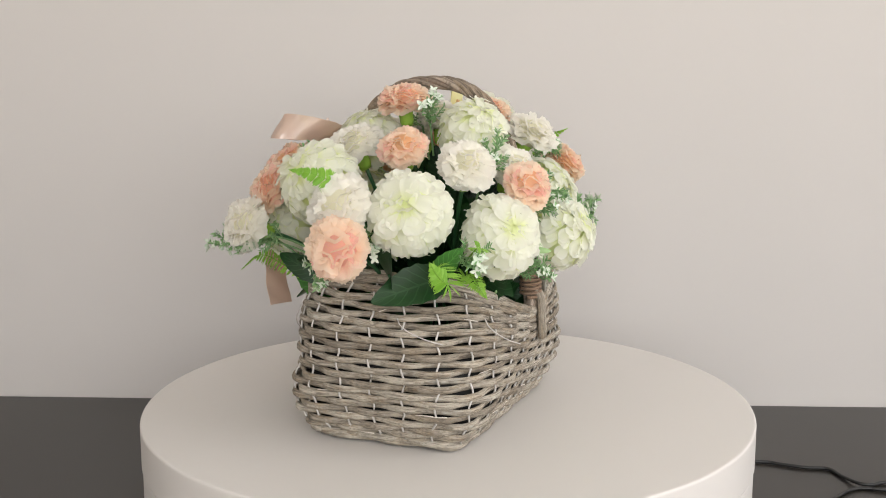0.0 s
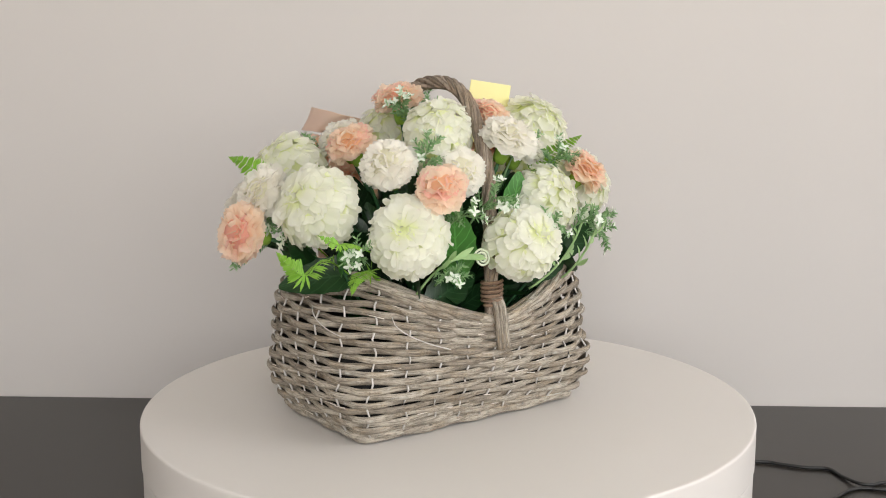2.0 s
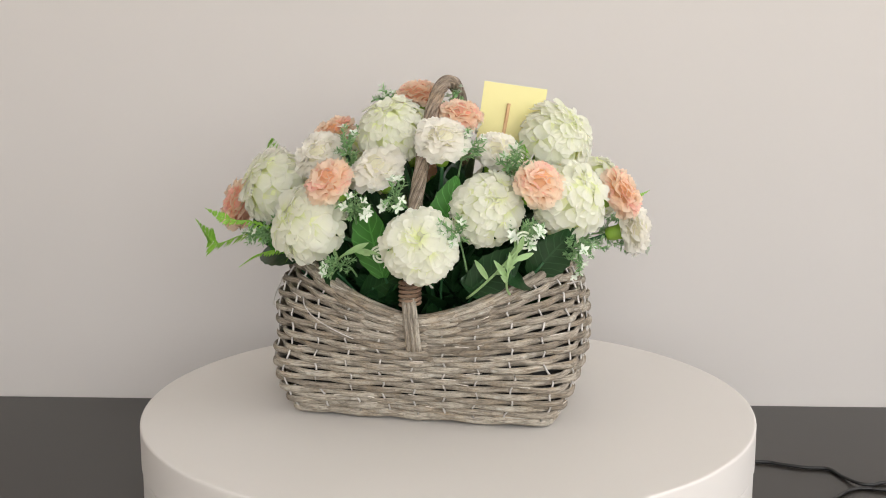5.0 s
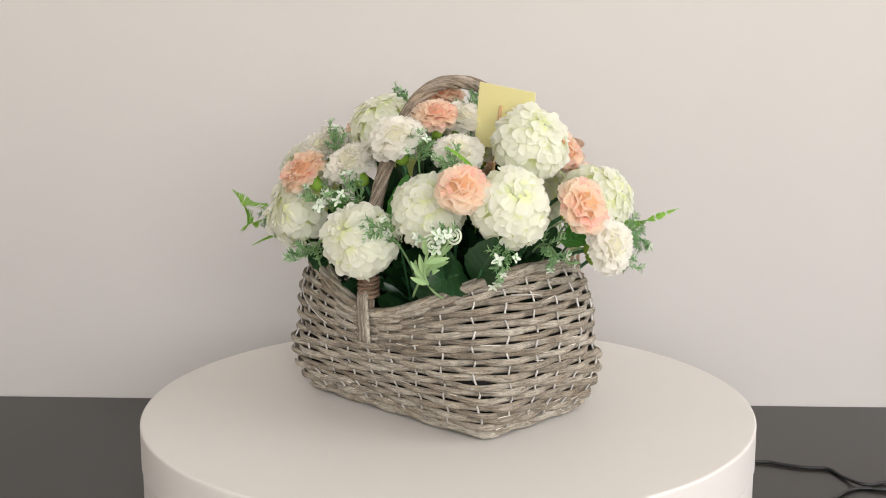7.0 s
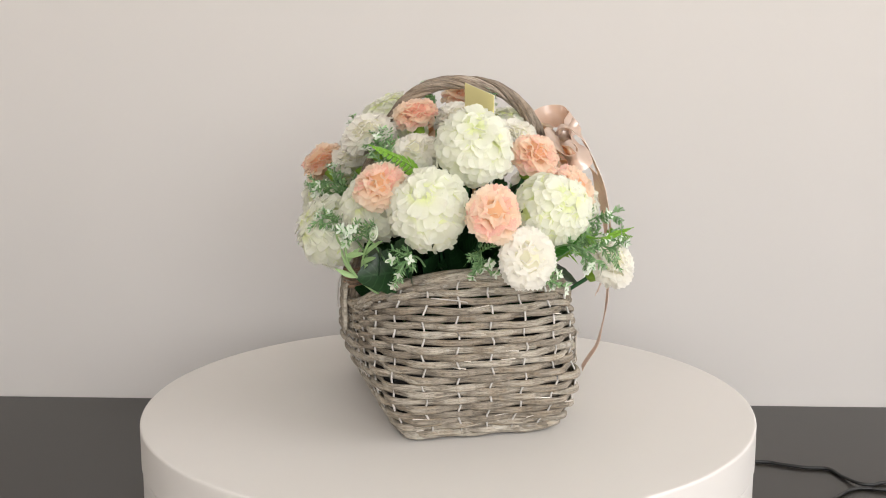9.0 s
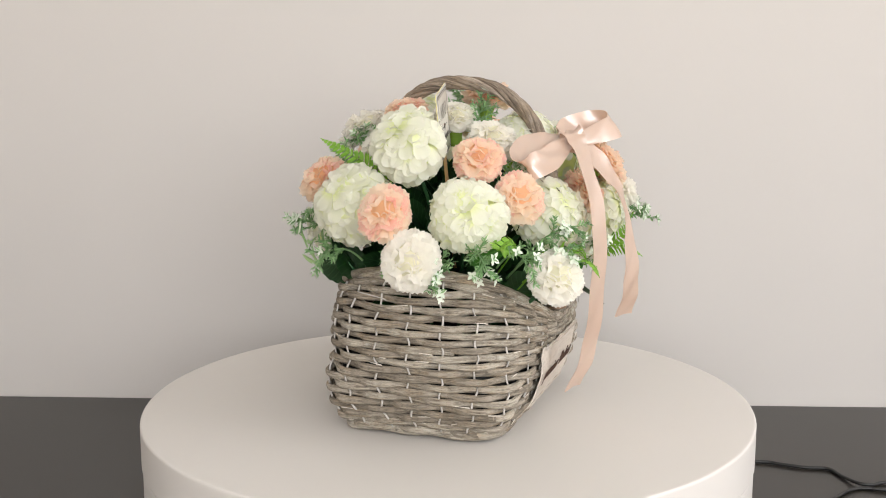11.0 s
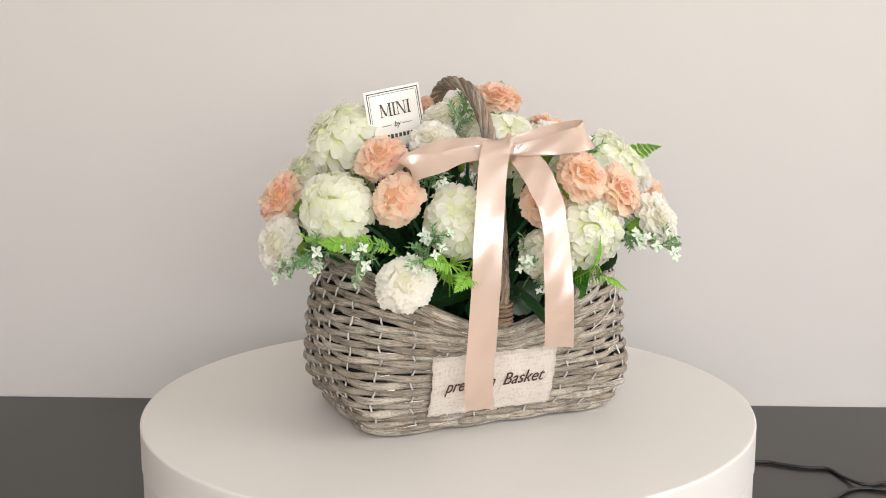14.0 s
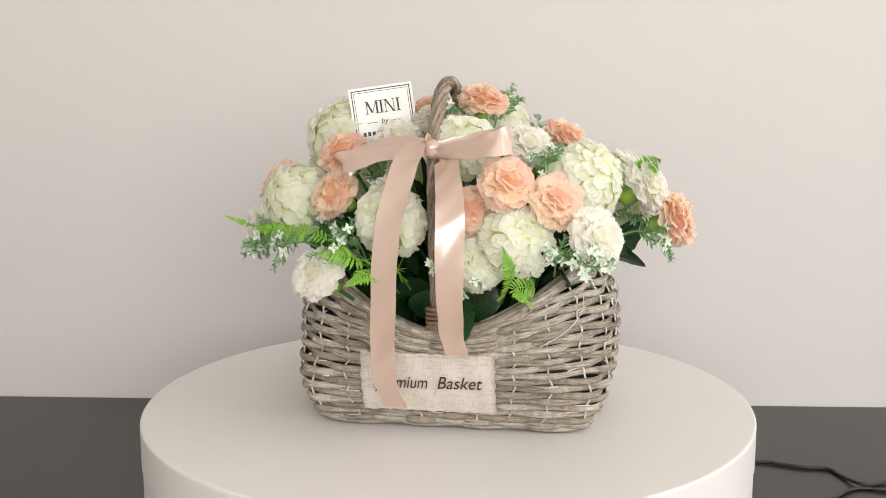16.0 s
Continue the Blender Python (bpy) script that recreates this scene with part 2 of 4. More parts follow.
class Soup:
    """Collects vertices, faces and UVs of one mesh."""

    def __init__(self):
        self.v, self.f, self.uv = [], [], []

    def add(self, verts, faces, uvs=None):
        o = len(self.v)
        self.v += [tuple(x) for x in verts]
        self.f += [tuple(i + o for i in f) for f in faces]
        self.uv += list(uvs) if uvs else [(0.0, 0.0)] * len(verts)

    def tube(self, pts, radii, sides=6, flat=1.0, close=True, twist=0.0):
        pts = [Vector(p) for p in pts]
        n = len(pts)
        up = Vector((0.13, 0.21, 0.97))
        verts, uvs, length = [], [], 0.0
        for i, p in enumerate(pts):
            tan = (pts[min(i + 1, n - 1)] - pts[max(i - 1, 0)])
            tan = tan.normalized() if tan.length > 1e-9 else Vector((0, 0, 1))
            side = tan.cross(up)
            side = side.normalized() if side.length > 1e-4 else tan.orthogonal().normalized()
            nor = side.cross(tan)
            if i:
                length += (p - pts[i - 1]).length
            r = radii[i] if isinstance(radii, (list, tuple)) else radii
            for k in range(sides):
                a = 2 * math.pi * k / sides + twist * i
                verts.append(p + side * (math.cos(a) * r * flat) + nor * (math.sin(a) * r))
                uvs.append((length * 12.0, abs(2.0 * k / sides - 1.0)))
        faces = [(i * sides + k, i * sides + (k + 1) % sides, (i + 1) * sides + (k + 1) % sides, (i + 1) * sides + k) for i in range(n - 1) for k in range(sides)]
        if close:
            faces += [tuple(range(sides))[::-1], tuple((n - 1) * sides + k for k in range(sides))]
        self.add(verts, faces, uvs)
        return self

    def mesh(self, name, material, smooth=True):
        return mesh_of(name, self.v, self.f, material, self.uv, smooth)


def bezier(a, b, c, n):
    a, b, c = Vector(a), Vector(b), Vector(c)
    return [a * (1 - t) ** 2 + b * 2 * t * (1 - t) + c * t * t for t in [i / (n - 1) for i in range(n)]]


def spline(points, n):
    """Points on a smooth curve through those given."""
    P = [Vector(q) for q in points]
    P = [P[0] * 2 - P[1]] + P + [P[-1] * 2 - P[-2]]
    out, segs = [], len(P) - 3
    for i in range(n):
        s = i / (n - 1) * segs
        k = min(int(s), segs - 1)
        t = s - k
        a, b, c, d = P[k:k + 4]
        out.append(0.5 * ((2 * b) + (c - a) * t + (2 * a - 5 * b + 4 * c - d) * t * t + (3 * b - a - 3 * c + d) * t ** 3))
    return out


def aim(place, axis, spin=0.0):
    """A pose at place whose z looks along axis."""
    q = Vector(axis).to_track_quat("Z", "Y")
    return Matrix.Translation(place) @ q.to_matrix().to_4x4() @ Matrix.Rotation(spin, 4, "Z")


# ---- the room ----
def slab(name, lo, hi, material, label, category, m=None):
    me = bpy.data.meshes.new(name)
    bm = box_bm(lo, hi)
    bm.to_mesh(me)
    bm.free()
    me.materials.append(material)
    ob = new(name, me)
    if m is not None:
        ob.matrix_world = m
    return tagged(ob, label, category, kind="structure")


DESK_Z = -0.14
FLOOR_Z = DESK_Z - 0.75
TOP_Z = FLOOR_Z + 2.7
back = pose(0, 0.446, 0, 0, 0, -2.4)
slab("floor", (-2.6, -3.6, FLOOR_Z - 0.1), (2.6, 0.9, FLOOR_Z), floor_mat, "warm brown wooden floor of the room", "floor")
slab("ceiling", (-2.6, -3.6, TOP_Z), (2.6, 0.9, TOP_Z + 0.1), ceil_mat, "plain white ceiling", "ceiling")
slab("wall_north", (-2.8, 0.0, FLOOR_Z - 0.1), (2.8, 0.12, TOP_Z + 0.1), wall_mat, "plain off-white painted wall behind the desk", "wall", back)
slab("wall_west", (-2.52, -3.6, FLOOR_Z), (-2.4, 0.7, TOP_Z), wall_mat, "plain off-white painted side wall", "wall")


def wall_with_opening(name, axis_m, length, sill, head, w0, w1, label):
    """A wall along local x from 0 to length, its opening from w0 to w1."""
    bm = bmesh.new()
    for lo, hi in (((0, 0, FLOOR_Z), (w0, 0.12, TOP_Z)), ((w1, 0, FLOOR_Z), (length, 0.12, TOP_Z)),
                   ((w0, 0, FLOOR_Z), (w1, 0.12, sill)), ((w0, 0, head), (w1, 0.12, TOP_Z))):
        b = box_bm(lo, hi)
        tmp = bpy.data.meshes.new("tmp")
        b.to_mesh(tmp)
        b.free()
        bm.from_mesh(tmp)
        bpy.data.meshes.remove(tmp)
    me = bpy.data.meshes.new(name)
    bm.to_mesh(me)
    bm.free()
    me.materials.append(wall_mat)
    ob = new(name, me)
    ob.matrix_world = axis_m
    return tagged(ob, label, "wall", kind="structure")


wall_with_opening("wall_east", pose(2.52, -3.6, 0, 0, 0, 90), 4.3, 0.35, 1.95, 1.35, 3.55, "off-white side wall with a window opening")
wall_with_opening("wall_south", pose(-2.6, -3.6, 0), 5.2, 0.2, 1.8, 1.7, 4.58, "off-white wall with a window opening")

desk = tagged(new("desk"), "dark grey-brown laminate desk against the wall", "desk")
desk.matrix_world = pose(0, 0.446, 0, 0, 0, -2.4)
part("desktop", box_bm((-1.1, -0.80, DESK_Z - 0.03), (1.1, -0.002, DESK_Z), 0.002), desk_mat, desk)
for dx in (-1.08, 1.05):
    part("side_panel", box_bm((dx, -0.78, FLOOR_Z), (dx + 0.03, -0.02, DESK_Z - 0.03), 0.001), desk_mat, desk)
part("back_panel", box_bm((-1.05, -0.06, FLOOR_Z + 0.25), (1.05, -0.04, DESK_Z - 0.03), 0.001), desk_mat, desk)


# ---- the turntable: a still base and a turning top ----
def lathe(profile, sides=160):
    s = Soup()
    n = len(profile)
    verts = [(r * math.cos(2 * math.pi * k / sides), r * math.sin(2 * math.pi * k / sides), z) for r, z in profile for k in range(sides)]
    faces = [(i * sides + k, i * sides + (k + 1) % sides, (i + 1) * sides + (k + 1) % sides, (i + 1) * sides + k) for i in range(n - 1) for k in range(sides)]
    faces += [tuple(range(sides))[::-1], tuple((n - 1) * sides + k for k in range(sides))]
    s.add(verts, faces)
    return s


turntable = tagged(new("turntable"), "white round plastic turntable with a turning platform on the desk", "turntable")
turntable.location = (0, 0, DESK_Z)
h = -DESK_Z
child("housing", lathe([(0.285, 0.0), (0.2955, 0.002), (0.2975, 0.005), (0.2980, 0.010), (0.2980, h - 0.046), (0.2980, h - 0.0435), (0.2976, h - 0.0428), (0.2955, h - 0.0425)]).mesh("housing", disc_mat), turntable)
# ring added to fill the seam, coloured dark as the shade in it
child("gap_shade_ring", lathe([(0.2955, h - 0.0428), (0.2955, h - 0.0410)]).mesh("gap_shade_ring", groove_mat), turntable, "grey ring whose colour stands for the shade in the seam")
platform = child("platform", lathe([(0.2900, -0.0413), (0.2975, -0.0413), (0.2987, -0.0410), (0.2990, -0.0400), (0.2990, -0.0380), (0.2990, -0.0035), (0.2990, -0.0016), (0.2985, -0.0005), (0.2974, 0.0), (0.2955, 0.0), (0.2800, 0.0)]).mesh("platform", disc_mat), turntable, "white satin turning platform")
platform.location = (0, 0, h)

Z_CORD = DESK_Z + 0.0023
cord = tagged(new("power_cord", Soup().tube(spline([(0.27, 0.195, Z_CORD), (0.364, 0.203, Z_CORD), (0.389, 0.195, Z_CORD), (0.415, 0.184, Z_CORD), (0.440, 0.180, Z_CORD), (0.449, 0.155, Z_CORD),
      (0.460, 0.128, Z_CORD + 0.002), (0.476, 0.130, Z_CORD), (0.494, 0.137, Z_CORD), (0.60, 0.16, Z_CORD), (0.85, 0.12, Z_CORD)], 90), 0.0021, 8).mesh("power_cord", cord_mat)),
      "thin black rubber power cord lying on the desk", "power cord")
# no second cord: a black tube drawn for the blurred shadow on the desk
cord_shadow = tagged(new("power_cord", Soup().tube(spline([(0.36, 0.02, Z_CORD), (0.425, 0.095, Z_CORD), (0.449, 0.117, Z_CORD - 0.0004), (0.468, 0.119, Z_CORD), (0.486, 0.113, Z_CORD), (0.60, 0.08, Z_CORD), (0.85, 0.05, Z_CORD)], 60), 0.0021, 8).mesh("power_cord", cord_mat)),
      "thin black tube standing in for a blurred shadow on the desk", "power cord")

# ---- what turns: everything is placed in the basket's own space ----
RATE = -16.069
BASKET = pose(-0.007, -0.008, 0, 0, 0, 248.3)
TURNING = []


def turning(ob, m):
    TURNING.append((ob, m.copy()))
    ob.matrix_world = BASKET @ m
    return ob


# ---- basket ----
def wall_half(z):
    """Half length and half width of the basket's wall at height z."""
    zs = (0.0, 0.012, 0.03, 0.055, 0.08, 0.105, 0.128, 0.146, 0.16)
    a = (0.121, 0.129, 0.139, 0.1465, 0.1490, 0.1475, 0.1410, 0.131, 0.118)
    b = (0.070, 0.077, 0.087, 0.096, 0.100, 0.099, 0.093, 0.083, 0.070)
    return float(np.interp(z, zs, a)), float(np.interp(z, zs, b))


def ring_point(s, z, off):
    """A point of the wall: s in 0..1 round it, off metres outside of its middle."""
    a, b = wall_half(z)
    a, b = a + off, b + off
    n = max(3.2, 11.5 - 120.0 * z)
    ang = 2 * math.pi * s
    c, sn = math.cos(ang), math.sin(ang)
    k = (abs(c) ** n + abs(sn) ** n) ** (-1.0 / n)
    return Vector((0.005 + a * c * k, -0.004 + b * sn * k, z))


def rim_height(x, y):
    s = min(1.0, abs(x) / 0.128)
    low = 0.100 + (0.006 if y > 0 else -0.004)
    return low + (0.155 - low) * (s ** 1.7 * (1.9 - 0.9 * s))


# equal steps of arc length round the wall
_ring = [ring_point(i / 720, 0.07, 0) for i in range(721)]
_arc = np.concatenate([[0], np.cumsum([(_ring[i + 1] - _ring[i]).length for i in range(720)])])
PERIM = float(_arc[-1])


def s_of(q):
    return float(np.interp((q % 1.0) * PERIM, _arc, np.linspace(0, 1, 721)))


STAKES = 28
ROWS = 22
rnd = random.Random(4)


def wall_row(u, q, off):
    """A point at fraction u of the wall's height, q round it by arc."""
    s = s_of(q)
    u = max(0.0, u)
    flat = ring_point(s, 0.15 * u, 0)
    full = rim_height(flat.x, flat.y)
    z = 0.005 + (0.147 * u) * (1 - (1 - (full - 0.005) / 0.147) * u ** 1.6)
    return ring_point(s, z, off)


basket = tagged(new("wicker_basket"), "grey-washed woven willow basket with an arched twisted handle", "basket")
for j in range(ROWS):
    u = (j + 0.5) / ROWS
    rods = 5 if j % 2 else 6
    phase = rnd.random()
    for k in range(rods):
        q0 = phase + k / rods
        q1 = phase + (k + 1) / rods + 0.055
        n = int((q1 - q0) * STAKES * 8)
        pts, rad = [], []
        seed = rnd.random() * 50
        thick = rnd.uniform(0.0031, 0.0038)
        for i in range(n + 1):
            f = i / n
            q = q0 + (q1 - q0) * f
            c = math.cos(math.pi * (q * STAKES + j))
            wave = math.copysign(abs(c) ** 0.7, c)
            end = min(1.0, f / 0.16, (1 - f) / 0.16)
            lift = 0.0016 * noise.noise(Vector((q * 9, seed, j)))
            du = 0.008 * noise.noise(Vector((q * 6, seed, 7.3))) + 0.012 * (1 - min(1, f / 0.14)) - 0.012 * (1 - min(1, (1 - f) / 0.14))
            pts.append(wall_row(u + du, q, 0.0026 * wave + lift + 0.0005))
            rad.append(thick * (0.40 + 0.60 * end ** 0.7) * (1 + 0.16 * noise.noise(Vector((q * 25, seed, 3)))))
        sp = Soup().tube(pts, rad, 9, 0.62)
        child("willow_rod", sp.mesh("willow_rod", willow_mat), basket)
# split ends and peeled slivers that stand off the wall
for k in range(90):
    q, u = rnd.random(), (rnd.randrange(1, ROWS) + 0.05) / ROWS
    run = rnd.uniform(0.006, 0.020) * rnd.choice((-1, 1))
    rise = rnd.uniform(-0.012, 0.018)
    pts = [wall_row(u + rise * i / 6, q + run * i / 6, 0.0036 + 0.0012 * (i / 6) ** 2) for i in range(7)]
    child("split_end", Soup().tube(pts, [0.0006 * (1 - 0.7 * i / 6) for i in range(7)], 5, 0.6).mesh("split_end", sliver_mat), basket)
# foot ring and the twisted rim
for u, rr, wob in ((0.002, 0.0036, 0.0016), (0.024, 0.0036, -0.0016)):
    pts = [wall_row(max(0.0, u + 0.004 * math.sin(q * 2 * math.pi * 13 + wob * 1500)), q, wob * math.sin(q * 2 * math.pi * 13)) for q in [i / 300 for i in range(301)]]
    child("foot_rod", Soup().tube(pts, rr, 8, 0.9, False).mesh("foot_rod", willow_mat), basket)
for k in range(3):
    pts = []
    for i in range(361):
        q = i / 360
        a = 2 * math.pi * (q * 5 + k / 3)
        pts.append(wall_row(0.985 + 0.016 * math.sin(a) + 0.008 * noise.noise(Vector((q * 14, k, 2))), q, 0.0040 * math.cos(a)))
    child("rim_rod", Soup().tube(pts, 0.0042, 8, 0.9, False).mesh("rim_rod", willow_mat), basket)
for k in range(STAKES):
    q = (k + 0.0) / STAKES
    pts = [wall_row(0.02 + 0.94 * i / 24, q + 0.0022 * math.sin(i * 1.3 + k), 0.0021) for i in range(25)]
    child("stake", Soup().tube(pts, 0.0010, 5).mesh("stake", stake_mat), basket)
# loose wisps of split willow on the wall
for q0, q1, u0, u1 in ((0.030, 0.075, 0.80, 0.66), (0.125, 0.19, 0.80, 0.60), (0.90, 0.845, 0.86, 0.60), (0.475, 0.435, 0.84, 0.87)):
    pts = [wall_row(u0 + (u1 - u0) * math.sqrt(i / 19), q0 + (q1 - q0) * i / 19, 0.0068) for i in range(20)]
    child("loose_wisp", Soup().tube(pts, 0.0006, 4).mesh("loose_wisp", stake_mat), basket)
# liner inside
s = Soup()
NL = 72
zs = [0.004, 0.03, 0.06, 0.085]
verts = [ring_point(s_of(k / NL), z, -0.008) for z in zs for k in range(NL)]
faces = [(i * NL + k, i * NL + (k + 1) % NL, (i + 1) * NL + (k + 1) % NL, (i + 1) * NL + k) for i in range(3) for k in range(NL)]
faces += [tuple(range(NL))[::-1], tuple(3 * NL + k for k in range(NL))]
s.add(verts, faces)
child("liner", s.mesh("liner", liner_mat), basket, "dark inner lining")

# handle: six rods twisted round one arch
ARCH = spline([(0.007, 0.094, 0.098), (0.006, 0.092, 0.150), (0.004, 0.087, 0.198), (-0.001, 0.076, 0.241), (-0.005, 0.050, 0.290), (-0.007, 0.022, 0.311), (-0.008, -0.010, 0.3155), (-0.008, -0.048, 0.308),
               (-0.008, -0.079, 0.281), (-0.007, -0.096, 0.238), (-0.005, -0.103, 0.185), (-0.003, -0.104, 0.130), (-0.002, -0.100, 0.096)], 241)


def arch(f):
    """The handle's middle line, f from 0 (back foot) to 1 (front foot)."""
    return ARCH[min(240, max(0, round(f * 240)))]


handle = child("handle", Soup().tube([arch(i / 60) for i in range(61)], 0.0032, 6).mesh("handle", willow_dark), basket, "arched handle of twisted brown-grey willow")
for k in range(6):
    pts, rad = [], []
    for i in range(241):
        f = i / 240
        c = arch(f)
        tan = (arch(min(1, f + 0.0084)) - arch(max(0, f - 0.0084))).normalized()
        side = Vector((1, 0, 0))
        nor = tan.cross(side).normalized()
        a = 2 * math.pi * (k / 6 + f * 4.5)
        wid = 0.0041 if 0.05 < f < 0.95 else 0.0036
        pts.append(c + side * math.cos(a) * wid + nor * math.sin(a) * wid)
        rad.append(0.0028 * (1 + 0.08 * math.sin(f * 30 + k)))
    child("handle_strand", Soup().tube(pts, rad, 7).mesh("handle_strand", willow_dark), handle)
for sign, xb, yb, zb, drop in ((1, 0.006, 0.0935, 0.130, 0.040), (-1, -0.003, -0.1035, 0.113, 0.010)):
    pts = [Vector((xb + 0.0092 * math.cos(a), yb + 0.0092 * math.sin(a), zb - 0.011 + 0.022 * i / 90)) for i, a in enumerate([2 * math.pi * 5.4 * i / 90 for i in range(91)])]
    child("cane_binding", Soup().tube(pts, 0.0017, 6).mesh("cane_binding", bind_mat), handle, "brown cane wound round the handle foot")
    for k in (-1, 0, 1):
        pts = spline([(xb + 0.0040 * k, yb + sign * 0.006, zb - 0.004), (xb - 0.002 + 0.0044 * k, sign * (0.1035 if sign > 0 else 0.103), zb - 0.016), (xb - 0.006 * drop / 0.04 + 0.0046 * k, sign * (0.1045 if sign > 0 else 0.104), zb - 0.012 - drop)], 12)
        child("handle_prong", Soup().tube(pts, 0.0027, 7).mesh("handle_prong", willow_mat), handle)

turning(basket, Matrix.Identity(4))


# ---- flowers ----
def mum_petal(seed, wide, cup):
    """A broad spoon-shaped petal along y, one unit long, its round tip softly waved and sometimes notched."""
    r = random.Random(seed + 70)
    rows = ((0.0, 0.30), (0.28, 0.62), (0.50, 0.88), (0.70, 1.0), (0.85, 0.97), (0.94, 0.82), (1.0, 0.56))
    nu = 8
    p1, p2, notch, skew = r.uniform(0, 6), r.uniform(0, 6), r.choice((0.0, 0.03, 0.07)), r.uniform(-0.08, 0.08)
    verts, uvs = [], []
    for v, w in rows:
        for i in range(nu + 1):
            x = i / nu * 2 - 1
            ruff = (0.050 * math.sin(3.1 * x + p1) + 0.022 * math.sin(7 * x + p2)) * v * v
            z = cup * (0.20 * x * x * w + 0.24 * v * v) - 0.05 * v + ruff
            tip = 0.020 * math.sin(5 * x + p2) * v ** 3 - notch * math.exp(-(x * 4.0) ** 2) * v ** 6
            verts.append((x * w * wide * 0.5 + skew * v * v, v - 0.04 * x * x * v + tip, z))
            uvs.append((i / nu, v))
    n = len(rows)
    faces = [(j * (nu + 1) + i, j * (nu + 1) + i + 1, (j + 1) * (nu + 1) + i + 1, (j + 1) * (nu + 1) + i) for j in range(n - 1) for i in range(nu)]
    return mesh_of("mum_petal", verts, faces, mum_mat, uvs)


def frill_petal(seed, material):
    """A thin fan-shaped petal along y with a wavy, finely toothed edge."""
    r = random.Random(seed)
    nu = 22
    rows = (0.0, 0.35, 0.62, 0.82, 0.94, 1.0)
    p1, p2, p3 = r.uniform(0, 6), r.uniform(0, 6), r.uniform(2.2, 3.4)
    verts, uvs = [], []
    for v in rows:
        for i in range(nu + 1):
            x = i / nu * 2 - 1
            a = x * 0.98
            edge = v * (1.0 - 0.13 * x * x + 0.04 * math.sin(5 * x + p2))
            if v > 0.97:
                edge += 0.030 if i % 2 else -0.026
            ruff = (0.085 * math.sin(p3 * 2.4 * x + p1) + 0.035 * math.sin(11 * x + p2)) * v ** 2.2
            verts.append((math.sin(a) * edge * (0.34 + 0.56 * v), math.cos(a) * edge * 0.95, ruff + 0.10 * v * v - 0.85 * max(0.0, v - 0.55) ** 1.5))
            uvs.append((i / nu, v))
    faces = [(j * (nu + 1) + i, j * (nu + 1) + i + 1, (j + 1) * (nu + 1) + i + 1, (j + 1) * (nu + 1) + i) for j in range(len(rows) - 1) for i in range(nu)]
    return mesh_of("frilled_petal", verts, faces, material, uvs)


MUM_PETALS = [mum_petal(k, 0.78 + 0.09 * (k % 3), 0.30 + 0.20 * (k % 2)) for k in range(8)]
FRILLS = {m: [frill_petal(k + 9, m) for k in range(6)] for m in (white_mat, peach_mat)}


def ball_mesh(name, radius, squash, material):
    bm = bmesh.new()
    bmesh.ops.create_icosphere(bm, subdivisions=2, radius=radius)
    for v in bm.verts:
        v.co.z *= squash
    me = bpy.data.meshes.new(name)
    bm.to_mesh(me)
    bm.free()
    me.materials.append(material)
    me.polygons.foreach_set("use_smooth", [True] * len(me.polygons))
    return me


MUM_CORE = ball_mesh("bloom_core", 0.80, 0.95, mum_mat)


def mum_bloom(parent, R, seed):
    """A ball of overlapping spoon petals round the z axis, R its radius; petals grow smaller to the middle."""
    r = random.Random(seed)
    core = child("bloom", MUM_CORE, parent, "", Matrix.Diagonal((R, R, R, 1)))
    rings = ((0.12, 4, 0.36), (0.34, 8, 0.40), (0.55, 12, 0.42), (0.77, 15, 0.43), (1.00, 18, 0.44), (1.24, 19, 0.44), (1.49, 19, 0.44), (1.75, 17, 0.44), (2.02, 14, 0.44), (2.32, 10, 0.44))
    # some heads stand open, their petals longer and looser
    loose = r.choice((0.0, 0.0, 0.4, 1.0))
    lump = [r.uniform(0, 6.28) for _ in range(3)]
    for n_ring, (phi, count, size) in enumerate(rings):
        off = r.random() * 6.28
        count = round(count * (1 - 0.18 * loose))
        for k in range(count):
            th = off + 2 * math.pi * k / count + r.uniform(-0.16, 0.16)
            ph = phi + r.uniform(-0.09, 0.09)
            lift = 0.34 - 0.10 * n_ring / 9 + r.uniform(-0.16, 0.20) + (0.45 if n_ring < 2 else 0) + 0.12 * loose
            nrm = Vector((math.sin(ph) * math.cos(th), math.sin(ph) * math.sin(th), math.cos(ph)))
            mer = Vector((math.cos(ph) * math.cos(th), math.cos(ph) * math.sin(th), -math.sin(ph)))
            ydir = (mer * math.cos(lift) + nrm * math.sin(lift)).normalized()
            zdir = (nrm * math.cos(lift) - mer * math.sin(lift)).normalized()
            xdir = ydir.cross(zdir)
            sz = size * r.uniform(0.92, 1.24) * (1 + 0.22 * loose)
            out = 0.97 + 0.035 * math.sin(2 * th + lump[0]) + 0.03 * math.sin(3 * th + 2 * ph + lump[1]) + r.uniform(-0.035, 0.045)
            if n_ring < 2:
                out -= 0.05 + 0.07 * loose
            basep = nrm * out - ydir * sz * 0.9 + mer * 0.10
            m = Matrix((xdir, ydir, zdir)).transposed().to_4x4()
            m.translation = basep
            m = m @ Matrix.Rotation(r.uniform(-0.22, 0.22), 4, "Y") @ Matrix.Rotation(r.uniform(-0.25, 0.25), 4, "Z") @ Matrix.Diagonal((sz, sz, sz, 1))
            child("petal", r.choice(MUM_PETALS), core, "", m)
    return core


FRILL_CORE = {m: ball_mesh("flower_heart", 0.68, 0.92, m) for m in (white_mat, peach_mat)}
CALYX = {}


